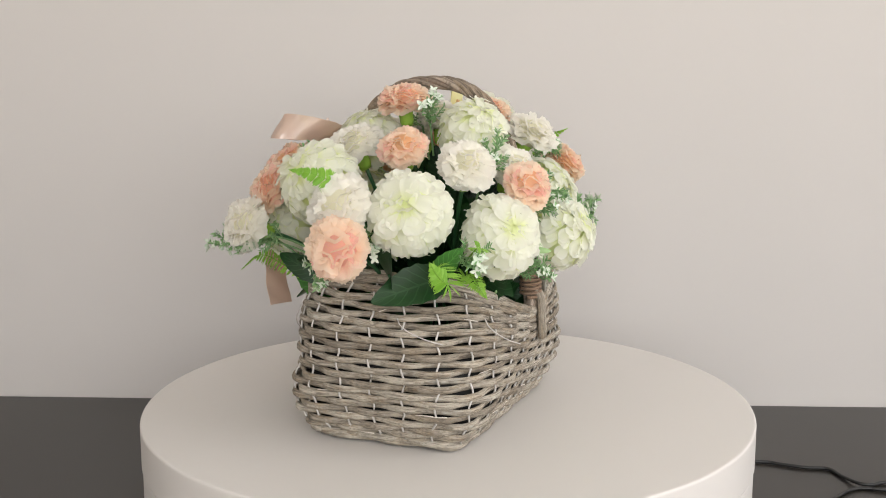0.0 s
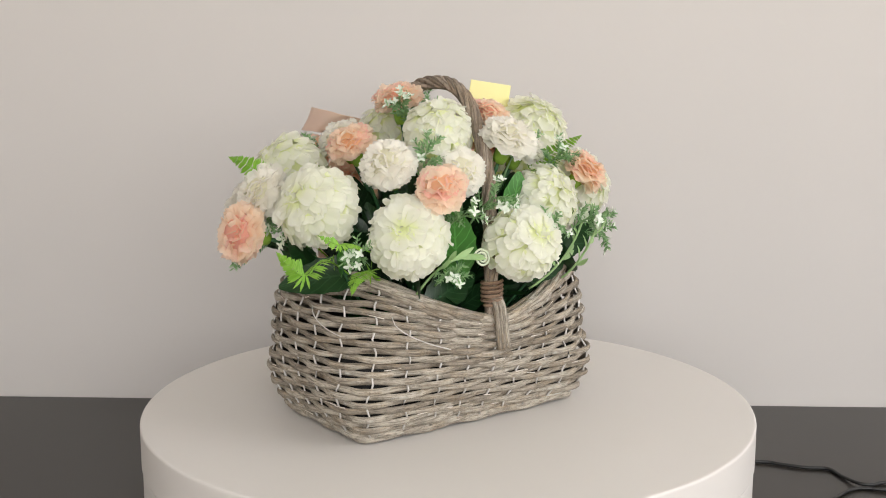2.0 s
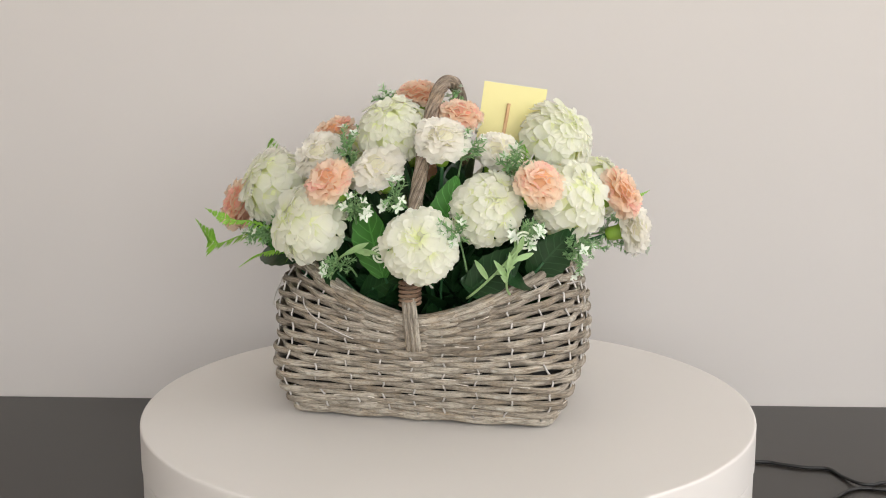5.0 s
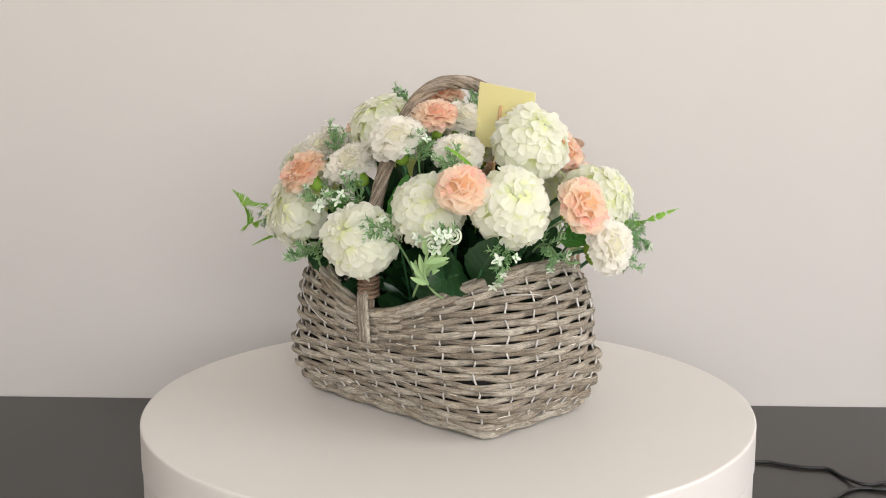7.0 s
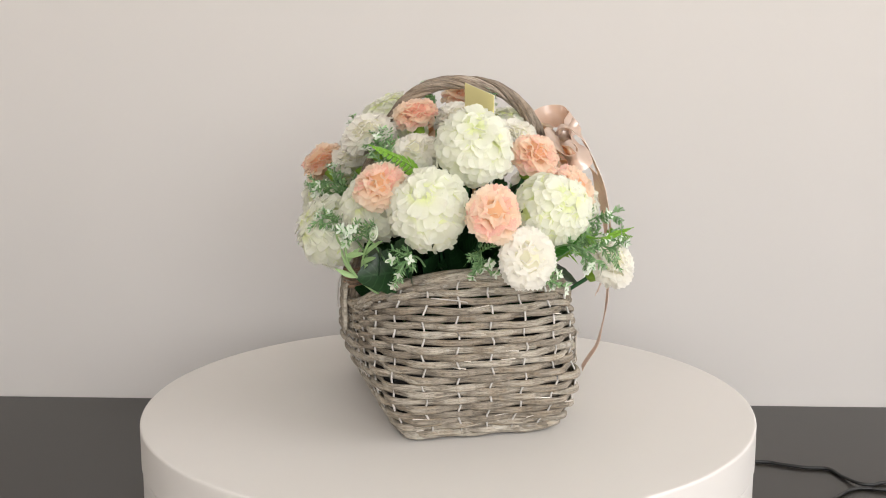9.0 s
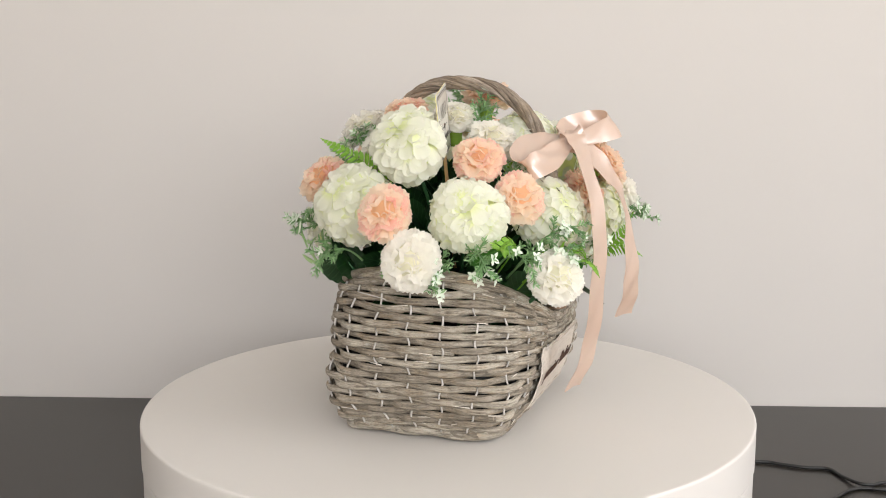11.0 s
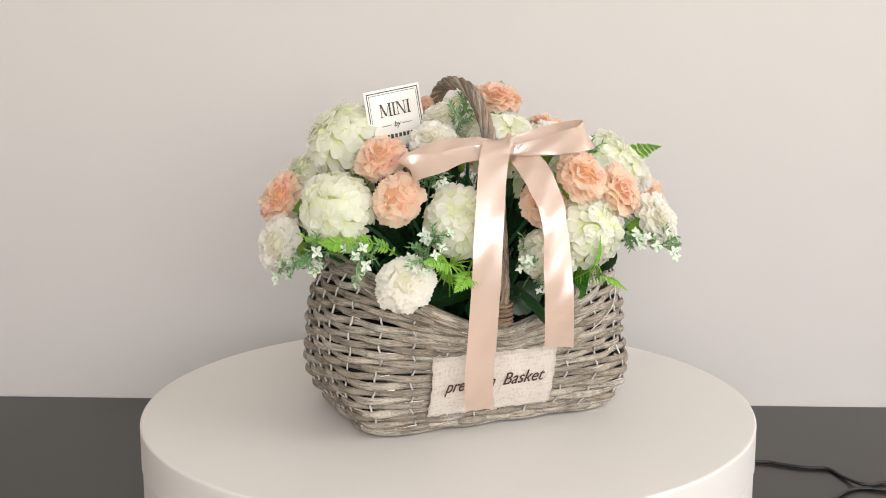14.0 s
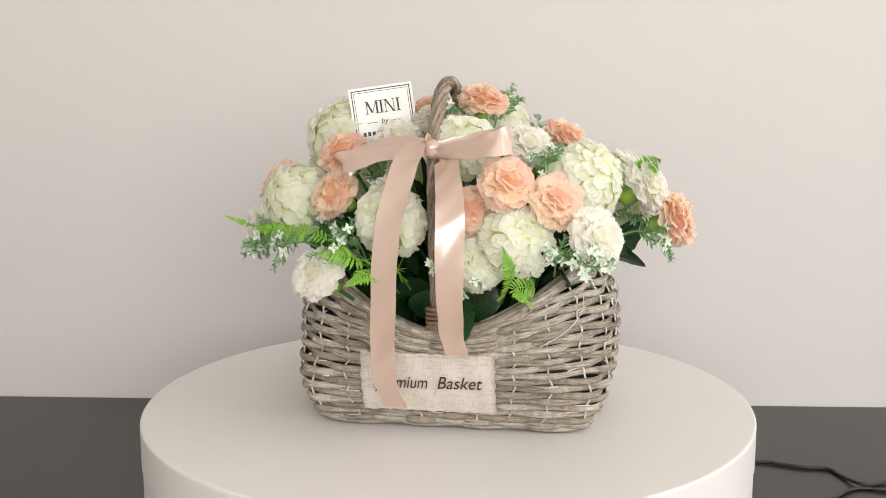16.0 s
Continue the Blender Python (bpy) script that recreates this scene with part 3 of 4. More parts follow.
def calyx_mesh(kind):
    if kind not in CALYX:
        s = lathe([(0.0012, -1.0), (0.20, -0.95), (0.26, -0.75), (0.27, -0.45), (0.33, -0.15), (0.22, 0.0)], 12)
        CALYX[kind] = s.mesh("calyx", calyx_mat)
    return CALYX[kind]


def frill_bloom(parent, R, seed, material):
    r = random.Random(seed)
    core = child("bloom", calyx_mesh("carnation"), parent, "bright green calyx", Matrix.Translation((0, 0, -R * 0.45)) @ Matrix.Diagonal((R, R, R * 0.85, 1)))
    child("flower_heart", FRILL_CORE[material], core, "", Matrix.Translation((0, 0, 0.24)))
    rings = ((0.14, 4, 0.97), (0.42, 7, 1.01), (0.70, 8, 1.04), (0.98, 9, 1.06), (1.26, 9, 1.06), (1.52, 8, 1.02), (1.75, 6, 0.95))
    lop = (r.uniform(0, 6.28), r.uniform(0.01, 0.06))
    for ph0, count, ln in rings:
        off = r.random() * 6.28
        for k in range(count):
            th = off + 2 * math.pi * k / count + r.uniform(-0.2, 0.2)
            ph = ph0 + r.uniform(-0.10, 0.10)
            ydir = Vector((math.sin(ph) * math.cos(th), math.sin(ph) * math.sin(th), math.cos(ph)))
            mer = Vector((math.cos(ph) * math.cos(th), math.cos(ph) * math.sin(th), -math.sin(ph)))
            zdir = -mer
            xdir = ydir.cross(zdir)
            m = Matrix((xdir, ydir, zdir)).transposed().to_4x4()
            m.translation = (0, 0, 0.08)
            sz = ln * r.uniform(0.90, 1.06) * (1 + lop[1] * math.sin(2 * th + lop[0]))
            m = m @ Matrix.Rotation(r.uniform(-0.32, 0.32) * (1.6 if ph0 < 0.6 else 1.0), 4, "Y") @ Matrix.Diagonal((sz * 0.9, sz, sz, 1))
            child("petal", r.choice(FRILLS[material]), core, "", m)
    return core


def add_stem(flower, m, R, foot):
    """A stem from the back of the bloom down into the basket, in the flower's space."""
    inv = m.inverted()
    end = inv @ Vector(foot)
    a = Vector((0, 0, -R * 1.1))
    child("stem", Soup().tube(bezier(a, a + Vector((0, 0, -0.45 * end.length)), end, 14), 0.0019, 6).mesh("stem", stem_mat), flower)


PIVOT = Vector((0.0, -0.005, 0.125))


def flower(kind, x, y, z, R, seed, lean=(0, 0, 0)):
    place = Vector((x, y, z))
    axis = (place - PIVOT).normalized() + Vector(lean) + Vector((0, 0, 0.22 if kind != "mum" and z > 0.225 else 0.0))
    m = aim(place, axis, seed * 1.7)
    names = {"mum": ("pompom_chrysanthemum", "cream-white artificial pompom chrysanthemum with greenish centre", "flower", "chrysanthemums in the basket"),
             "white": ("white_carnation", "white artificial carnation with frilled petals", "flower", "white carnations in the basket"),
             "peach": ("peach_carnation", "peach-pink artificial carnation with frilled petals", "flower", "peach carnations in the basket")}
    name, label, cat, grp = names[kind]
    ob = tagged(new(name), label, cat, grp)
    if kind == "mum":
        core = mum_bloom(ob, R * 0.965, seed)
    else:
        R = R * (1.12 if kind == "white" else 1.05)
        core = frill_bloom(ob, R, seed, white_mat if kind == "white" else peach_mat)
        core.matrix_basis = Matrix.Translation((0, 0, -0.34 * R)) @ Matrix.Diagonal((R * 1.03, R * 1.03, R * 0.86, 1))
    add_stem(ob, m, R, (x * 0.35, y * 0.35, 0.088))
    return turning(ob, m)


FLOWERS = (
    ("mum", 0.152, 0.034, 0.214, 0.0365), ("mum", 0.099, 0.096, 0.191, 0.0355), ("mum", -0.009, 0.116, 0.177, 0.035), ("mum", -0.063, 0.082, 0.207, 0.034),
    ("mum", 0.033, 0.046, 0.272, 0.033), ("mum", -0.131, 0.050, 0.213, 0.0355), ("mum", -0.114, 0.005, 0.265, 0.0345), ("mum", -0.142, -0.058, 0.210, 0.034),
    ("mum", -0.044, -0.104, 0.199, 0.0335), ("mum", 0.069, -0.126, 0.188, 0.033), ("mum", 0.122, -0.066, 0.233, 0.036), ("mum", 0.014, -0.066, 0.260, 0.032),
    ("mum", 0.034, -0.121, 0.167, 0.026),
    ("white", 0.101, 0.066, 0.254, 0.0235), ("white", 0.038, 0.088, 0.245, 0.0225), ("white", -0.022, 0.084, 0.273, 0.0235), ("white", -0.067, 0.048, 0.259, 0.0215),
    ("white", -0.190, -0.023, 0.178, 0.0230), ("white", -0.109, -0.130, 0.156, 0.0235), ("white", 0.141, -0.136, 0.195, 0.0235), ("white", 0.183, -0.018, 0.225, 0.0245),
    ("white", -0.018, -0.006, 0.285, 0.0220), ("white", -0.049, -0.053, 0.270, 0.0210), ("white", 0.074, -0.056, 0.266, 0.0225),
    ("peach", 0.210, -0.007, 0.193, 0.0260), ("peach", 0.077, 0.114, 0.236, 0.0225), ("peach", 0.104, 0.007, 0.268, 0.0220), ("peach", 0.028, -0.026, 0.304, 0.0230),
    ("peach", -0.112, 0.090, 0.235, 0.0230), ("peach", -0.179, 0.004, 0.216, 0.0235), ("peach", -0.030, 0.040, 0.291, 0.0205), ("peach", -0.102, -0.056, 0.257, 0.0230),
    ("peach", -0.101, -0.094, 0.223, 0.0230), ("peach", 0.030, -0.124, 0.215, 0.0225), ("peach", 0.063, -0.134, 0.241, 0.0245), ("peach", 0.105, -0.128, 0.225, 0.0245),
)
for i, (kind, x, y, z, R) in enumerate(FLOWERS):
    # the white head that hangs lowest looks up
    flower(kind, x, y, z, R, 11 + i, (0, 0, 0.55 if kind == "white" and z < 0.17 else 0.0))


# ---- foliage ----
def leaf_shape(length, width, bend, serrate, fold=0.25, nv=12):
    """An ovate leaf along y with a folded midrib; verts, faces, uvs."""
    verts, uvs = [], []
    for j in range(nv + 1):
        v = j / nv
        w = width * 0.5 * math.sin(math.pi * min(1.0, v * 0.93 + 0.05)) ** 0.75
        if serrate and j % 2:
            w *= 1.0 + serrate
        zc = -bend * length * v * v
        for x in (-1.0, -0.5, 0.0, 0.5, 1.0):
            verts.append((x * w, v * length - abs(x) * w * 0.10, zc + abs(x) * w * fold + 0.03 * w * math.sin(v * 9 + x * 3)))
            uvs.append(((x + 1) / 2, v))
    faces = [(j * 5 + i, j * 5 + i + 1, j * 5 + i + 6, j * 5 + i + 5) for j in range(nv) for i in range(4)]
    return verts, faces, uvs


def frame_along(direction, up=(0, 0, 1), roll=0.0):
    y = Vector(direction).normalized()
    x = y.cross(Vector(up))
    x = x.normalized() if x.length > 1e-4 else Vector((1, 0, 0))
    z = x.cross(y)
    m = Matrix((x, y, z)).transposed().to_4x4()
    return m @ Matrix.Rotation(roll, 4, "Y")


def put(soup, shape, m):
    v, f, uv = shape
    soup.add([m @ Vector(q) for q in v], f, uv)


def big_leaf(root, tip, width, material, bend=0.2, serrate=0.10, roll=0.0, label=""):
    """One broad leaf on its stalk: a thing of its own, stuck in the basket."""
    root, tip = Vector(root), Vector(tip)
    d = tip - root
    m = Matrix.Translation(root) @ frame_along(d, (root + tip) / 2 - PIVOT + Vector((0, 0, 0.05)), roll)
    ob = tagged(new("broad_leaf"), label or "dark green serrated artificial leaf at the basket rim", "leaf", "broad leaves in the basket")
    s = Soup()
    put(s, leaf_shape(d.length, width, bend, serrate), Matrix.Identity(4))
    child("leaf_blade", s.mesh("leaf_blade", material), ob)
    inv = m.inverted()
    foot = inv @ Vector((root.x * 0.6, root.y * 0.6, 0.085))
    child("leaf_stalk", Soup().tube(bezier(foot, foot * 0.4, (0, 0.3 * d.length, 0.0), 8), 0.0013, 5).mesh("leaf_stalk", stem_mat), ob)
    return turning(ob, m)


r5 = random.Random(21)
for root, tip, w, mat in (
    ((0.035, 0.080, 0.140), (0.050, 0.098, 0.212), 0.036, midleaf_mat), ((0.110, 0.055, 0.155), (0.186, 0.023, 0.153), 0.034, leaf_mat),
    ((-0.045, 0.080, 0.130), (-0.095, 0.092, 0.172), 0.034, leaf_mat), ((0.060, 0.066, 0.118), (0.018, 0.082, 0.150), 0.032, leaf_mat),
    ((-0.02, 0.080, 0.170), (-0.032, 0.092, 0.235), 0.032, midleaf_mat), ((-0.080, 0.062, 0.128), (-0.040, 0.084, 0.142), 0.034, leaf_mat),
    ((-0.100, 0.060, 0.145), (-0.140, 0.080, 0.185), 0.036, leaf_mat), ((-0.085, 0.060, 0.150), (-0.095, 0.104, 0.152), 0.040, leaf_mat),
    ((-0.060, -0.068, 0.120), (-0.015, -0.088, 0.140), 0.032, leaf_mat),
    ((0.015, -0.070, 0.110), (0.050, -0.086, 0.130), 0.030, leaf_mat), ((0.105, -0.070, 0.140), (0.120, -0.110, 0.165), 0.020, leaf_mat),
    ((0.110, -0.045, 0.155), (0.160, -0.068, 0.172), 0.022, leaf_mat), ((0.135, 0.010, 0.150), (0.185, 0.020, 0.185), 0.034, leaf_mat),
    ((0.140, 0.050, 0.155), (0.155, 0.074, 0.185), 0.020, midleaf_mat), ((0.075, 0.066, 0.135), (0.095, 0.098, 0.160), 0.032, leaf_mat),
    ((-0.02, -0.078, 0.105), (-0.012, -0.105, 0.135), 0.030, leaf_mat), ((0.075, -0.080, 0.120), (0.085, -0.118, 0.150), 0.028, midleaf_mat),
    ((-0.110, -0.050, 0.165), (-0.125, -0.090, 0.185), 0.024, midleaf_mat), ((0.010, -0.084, 0.138), (0.030, -0.146, 0.108), 0.024, leaf_mat)):
    big_leaf(root, tip, w, mat, r5.uniform(0.05, 0.3), 0.09, r5.uniform(-0.5, 0.5))

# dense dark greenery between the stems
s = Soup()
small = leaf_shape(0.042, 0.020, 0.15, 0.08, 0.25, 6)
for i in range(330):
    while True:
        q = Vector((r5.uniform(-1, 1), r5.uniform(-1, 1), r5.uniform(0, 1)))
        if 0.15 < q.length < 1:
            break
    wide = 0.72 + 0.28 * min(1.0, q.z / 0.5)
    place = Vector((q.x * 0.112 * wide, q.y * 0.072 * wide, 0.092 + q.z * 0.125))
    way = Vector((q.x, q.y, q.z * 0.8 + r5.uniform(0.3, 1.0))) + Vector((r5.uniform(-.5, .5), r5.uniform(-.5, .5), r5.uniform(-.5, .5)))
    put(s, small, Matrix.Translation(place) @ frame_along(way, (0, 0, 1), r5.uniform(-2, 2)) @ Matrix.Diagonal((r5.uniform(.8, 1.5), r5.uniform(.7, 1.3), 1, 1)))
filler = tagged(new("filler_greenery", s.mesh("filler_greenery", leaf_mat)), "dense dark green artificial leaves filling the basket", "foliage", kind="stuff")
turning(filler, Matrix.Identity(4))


def fern(points, width, seed, label="bright green artificial fern frond", step=0.0036):
    """A frond along a curve: a midrib with paired toothed leaflets."""
    r = random.Random(seed)
    pts = spline(points, 60)
    origin = pts[0].copy()
    pts = [q - origin for q in pts]
    length = sum((pts[i + 1] - pts[i]).length for i in range(59))
    n = max(12, int(0.78 * length / step))
    ob = tagged(new("fern_frond"), label, "fern", "fern fronds in the basket")
    child("midrib", Soup().tube(pts, [0.0009 * (1 - 0.6 * i / 59) for i in range(60)], 5).mesh("midrib", fern_mat), ob)
    s = Soup()
    for k in range(n):
        f = 0.22 + 0.78 * k / n
        i = min(58, int(f * 59))
        p = pts[i]
        tan = (pts[i + 1] - pts[i]).normalized()
        out = p + origin - PIVOT
        out = out - tan * out.dot(tan) + Vector((0, 0, 0.03))
        side = tan.cross(out).normalized()
        ln = width * min(1.0, (1.02 - f) * 1.9) * r.uniform(0.9, 1.08) * min(1.0, (f - 0.12) * 5)
        for sg in (-1, 1):
            d = side * sg + tan * 0.55 - out.normalized() * 0.12
            put(s, leaf_shape(ln, 0.0023, 0.12, 0.25, 0.15, 5), Matrix.Translation(p) @ frame_along(d, out, r.uniform(-0.3, 0.3)))
    tagged(child("leaflet_fringe", s.mesh("leaflet_fringe", fern_mat), ob), kind="stuff")
    return turning(ob, Matrix.Translation(origin))


fern([(-0.060, -0.055, 0.135), (-0.110, -0.092, 0.180), (-0.150, -0.090, 0.186), (-0.173, -0.096, 0.190), (-0.197, -0.113, 0.202)], 0.011, 1)
fern([(-0.040, -0.070, 0.120), (-0.055, -0.105, 0.155), (-0.072, -0.140, 0.172), (-0.100, -0.152, 0.176)], 0.021, 2)
fern([(-0.030, -0.070, 0.125), (-0.040, -0.110, 0.155), (-0.055, -0.145, 0.160), (-0.075, -0.160, 0.150)], 0.019, 12)
fern([(0.045, -0.070, 0.115), (0.060, -0.115, 0.140), (0.068, -0.150, 0.162), (0.062, -0.165, 0.190)], 0.014, 3)
fern([(0.075, -0.070, 0.120), (0.085, -0.120, 0.145), (0.072, -0.158, 0.152), (0.088, -0.170, 0.140)], 0.012, 13)
fern([(0.080, -0.010, 0.160), (0.150, -0.010, 0.218), (0.180, -0.024, 0.242), (0.187, -0.042, 0.250), (0.191, -0.059, 0.2525)], 0.013, 4)
fern([(-0.060, 0.020, 0.170), (-0.085, 0.038, 0.225), (-0.092, 0.056, 0.246), (-0.097, 0.078, 0.259), (-0.098, 0.097, 0.268)], 0.014, 5)
fern([(0.095, 0.030, 0.130), (0.160, 0.061, 0.172), (0.194, 0.085, 0.167), (0.207, 0.082, 0.175), (0.219, 0.079, 0.189)], 0.016, 6)
fern([(0.095, 0.050, 0.130), (0.125, 0.075, 0.160), (0.150, 0.092, 0.160), (0.165, 0.108, 0.150)], 0.013, 7)
fern([(0.120, 0.075, 0.175), (0.155, 0.095, 0.190), (0.176, 0.106, 0.194), (0.196, 0.108, 0.204)], 0.010, 8)


def star(soup, place, axis, size, r):
    """A four-petalled tiny blossom."""
    m = aim(place, axis, r.uniform(0, 6))
    for k in range(4):
        a = k * math.pi / 2 + r.uniform(-0.15, 0.15)
        put(soup, leaf_shape(size, size * 0.62, -0.25, 0, 0.2, 3), m @ Matrix.Rotation(a, 4, "Z"))


def sprig(root, tip, seed, blossoms=5, spread=0.019):
    """Feathery needle foliage with tiny white blossoms."""
    r = random.Random(seed)
    root, tip = Vector(root), Vector(tip)
    mid = (root + tip) / 2 + Vector((0, 0, 0.02))
    pts = [q - root for q in bezier(root, mid, tip, 24)]
    ob = tagged(new("needle_sprig"), "feathery green artificial sprig with tiny white blossoms", "foliage", "needle sprigs in the basket")
    stems, needles, stars = Soup(), Soup(), Soup()
    stems.tube(pts, [0.0011 * (1 - 0.5 * i / 23) for i in range(24)], 5)
    ends = []
    for k in range(11):
        f = 0.40 + 0.60 * k / 10
        p = pts[min(23, int(f * 23))]
        tan = (pts[min(23, int(f * 23))] - pts[max(0, int(f * 23) - 2)]).normalized()
        rand = Vector((r.gauss(0, 1), r.gauss(0, 1), r.gauss(0, 1)))
        d = (tan * 0.9 + rand.cross(tan).normalized()).normalized()
        ln = spread * r.uniform(0.7, 1.25) * (1.1 - 0.35 * f)
        e = p + d * ln
        stems.tube(bezier(p, p + d * ln * 0.5 + tan * 0.002, e, 5), 0.0006, 4)
        ends.append((e, d))
        for g in range(9):
            h_ = 0.15 + 0.85 * g / 8
            c = p + d * ln * h_
            for _ in range(2):
                rv = Vector((r.gauss(0, 1), r.gauss(0, 1), r.gauss(0, 1)))
                nd = (d * 0.8 + rv.cross(d).normalized() * 0.9).normalized()
                put(needles, leaf_shape(r.uniform(0.0040, 0.0068), 0.0016, 0.1, 0, 0.3, 3), Matrix.Translation(c) @ frame_along(nd, rv))
    tagged(child("twig_tangle", stems.mesh("twig_tangle", needle_mat), ob), kind="stuff")
    tagged(child("needle_foliage", needles.mesh("needle_foliage", needle_mat), ob), kind="stuff")
    out = (tip - root).normalized()
    for e, d in ends[-max(3, blossoms):]:
        b = Soup()
        star(b, e, d + out * 0.6, r.uniform(0.0046, 0.0066), r)
        if r.random() < 0.55:
            star(b, e + Vector((r.uniform(-1, 1), r.uniform(-1, 1), r.uniform(-1, 1))) * 0.006, d + out, r.uniform(0.0038, 0.0052), r)
        child("blossom", b.mesh("blossom", star_mat), ob, "tiny white blossom")
    return turning(ob, Matrix.Translation(root))


SPRIGS = (
    ((0.105, -0.080, 0.165), (0.152, -0.140, 0.180), 6), ((0.100, -0.085, 0.160), (0.135, -0.165, 0.172), 5), ((-0.115, 0.050, 0.160), (-0.148, 0.078, 0.166), 4),
    ((-0.125, -0.030, 0.160), (-0.190, -0.040, 0.158), 6), ((-0.115, 0.000, 0.165), (-0.152, 0.008, 0.166), 4), ((-0.110, -0.075, 0.160), (-0.145, -0.116, 0.172), 6),
    ((-0.070, -0.080, 0.150), (-0.080, -0.140, 0.196), 6), ((-0.060, -0.070, 0.140), (-0.095, -0.138, 0.178), 5), ((-0.055, -0.050, 0.200), (-0.060, -0.082, 0.236), 5),
    ((0.020, -0.085, 0.150), (0.014, -0.140, 0.168), 6), ((0.030, -0.080, 0.130), (0.030, -0.132, 0.150), 4), ((0.100, -0.090, 0.150), (0.112, -0.160, 0.185), 5),
    ((0.090, -0.060, 0.220), (0.092, -0.090, 0.254), 4), ((0.030, 0.005, 0.250), (0.045, 0.004, 0.298), 5), ((0.060, 0.055, 0.200), (0.070, 0.082, 0.262), 5),
    ((0.020, 0.070, 0.180), (0.015, 0.122, 0.222), 6), ((0.060, 0.075, 0.170), (0.050, 0.122, 0.208), 5), ((-0.030, 0.060, 0.220), (-0.045, 0.080, 0.262), 5),
    ((-0.080, 0.055, 0.210), (-0.090, 0.082, 0.250), 4), ((-0.085, 0.080, 0.160), (-0.105, 0.118, 0.190), 5), ((-0.045, 0.085, 0.150), (-0.040, 0.128, 0.195), 4),
    ((0.120, 0.010, 0.180), (0.172, 0.000, 0.190), 4), ((0.150, -0.010, 0.170), (0.200, -0.030, 0.172), 5), ((0.060, 0.080, 0.140), (0.070, 0.125, 0.150), 3),
    ((-0.020, -0.020, 0.240), (-0.005, -0.030, 0.292), 4), ((0.130, 0.060, 0.160), (0.150, 0.095, 0.176), 3), ((-0.140, -0.055, 0.172), (-0.178, -0.086, 0.172), 6),
)
for i, (a, b, nb) in enumerate(SPRIGS):
    sprig(a, b, 40 + i, nb)


def tendril(root, bend, coil, axis, seed, leaves=5):
    """A pale green shoot with slender leaves that ends in a flat spiral."""
    r = random.Random(seed)
    root = Vector(root)
    pts = [q - root for q in bezier(root, bend, coil, 20)]
    ob = tagged(new("curled_tendril"), "pale green artificial shoot ending in a cream spiral curl", "tendril", "curled shoots in the basket")
    child("shoot", Soup().tube(pts, 0.0012, 5).mesh("shoot", tendril_mat), ob)
    m = aim(pts[-1], axis)
    sp = [m @ Vector(((0.0014 + 0.0070 * f) * math.cos(f * 15.7), (0.0014 + 0.0070 * f) * math.sin(f * 15.7), 0)) for f in [i / 60 for i in range(61)]]
    child("spiral", Soup().tube(sp, 0.0011, 5).mesh("spiral", swirl_mat), ob, "cream flat spiral curl")
    for k in range(leaves):
        i = 7 + int(11 * k / leaves)
        tan = (pts[i + 1] - pts[i]).normalized()
        d = tan + Vector((r.gauss(0, 1), r.gauss(0, 1), r.gauss(0, 0.6))) * 0.55
        s_ = Soup()
        put(s_, leaf_shape(r.uniform(0.016, 0.024), 0.0055, 0.2, 0, 0.4, 6), Matrix.Translation(pts[i]) @ frame_along(d, axis))
        child("slender_leaf", s_.mesh("slender_leaf", tendril_mat), ob)
    return turning(ob, Matrix.Translation(root))


tendril((0.085, 0.085, 0.135), (0.070, 0.112, 0.180), (0.030, 0.110, 0.167), (0.1, 1, 0.25), 1)
tendril((-0.045, 0.085, 0.125), (-0.075, 0.110, 0.150), (-0.105, 0.094, 0.190), (-0.3, 1, 0.2), 2)
tendril((-0.085, 0.085, 0.130), (-0.080, 0.120, 0.150), (-0.102, 0.118, 0.186), (-0.5, 1, 0.2), 3, 6)


# ---- satin bow ----
def ribbon(name, points, width, widths, parent, label="", n=60, pinch=(1.0, 1.0)):
    """A band with a little thickness along a curve; widths gives the direction across it at each point."""
    c = spline(points, n)
    w = spline(widths, n)
    s = Soup()
    across = 7
    verts, uvs = [], []
    for layer in (0, 1):
        for i in range(n):
            tan = (c[min(i + 1, n - 1)] - c[max(i - 1, 0)]).normalized()
            d = w[i] - tan * w[i].dot(tan)
            d = d.normalized()
            nor = tan.cross(d)
            f = i / (n - 1)
            near = (1 - pinch[0]) * max(0.0, 1 - f / 0.28) ** 1.5 + (1 - pinch[1]) * max(0.0, 1 - (1 - f) / 0.28) ** 1.5
            fold = 0.0022 * near
            for k in range(across):
                x = k / (across - 1) - 0.5
                verts.append(c[i] + d * x * width * (1 - near) + nor * (fold * math.cos(k * math.pi) + 0.0006 * math.sin(i * 0.5 + k) + 0.0013 * math.sin(i * 0.17) + 0.0008 * (x * x * 4 - 0.4) + 0.0004 * layer))
                uvs.append((i / n, k / (across - 1)))
    faces = []
    N = n * across
    for i in range(n - 1):
        for k in range(across - 1):
            q = (i * across + k, i * across + k + 1, (i + 1) * across + k + 1, (i + 1) * across + k)
            faces += [q[::-1], tuple(v + N for v in q)]
    s.add(verts, faces, uvs)
    for k in (0, across - 1):
        rim = [verts[i * across + k + N * layer] for i in range(n) for layer in (0, 1)]
        s.add(rim, [(2 * i, 2 * i + 2, 2 * i + 3, 2 * i + 1) for i in range(n - 1)], [(i / n, 0.02 * layer) for i in range(n) for layer in (0, 1)])
    return child(name, s.mesh(name, satin_mat), parent, label)


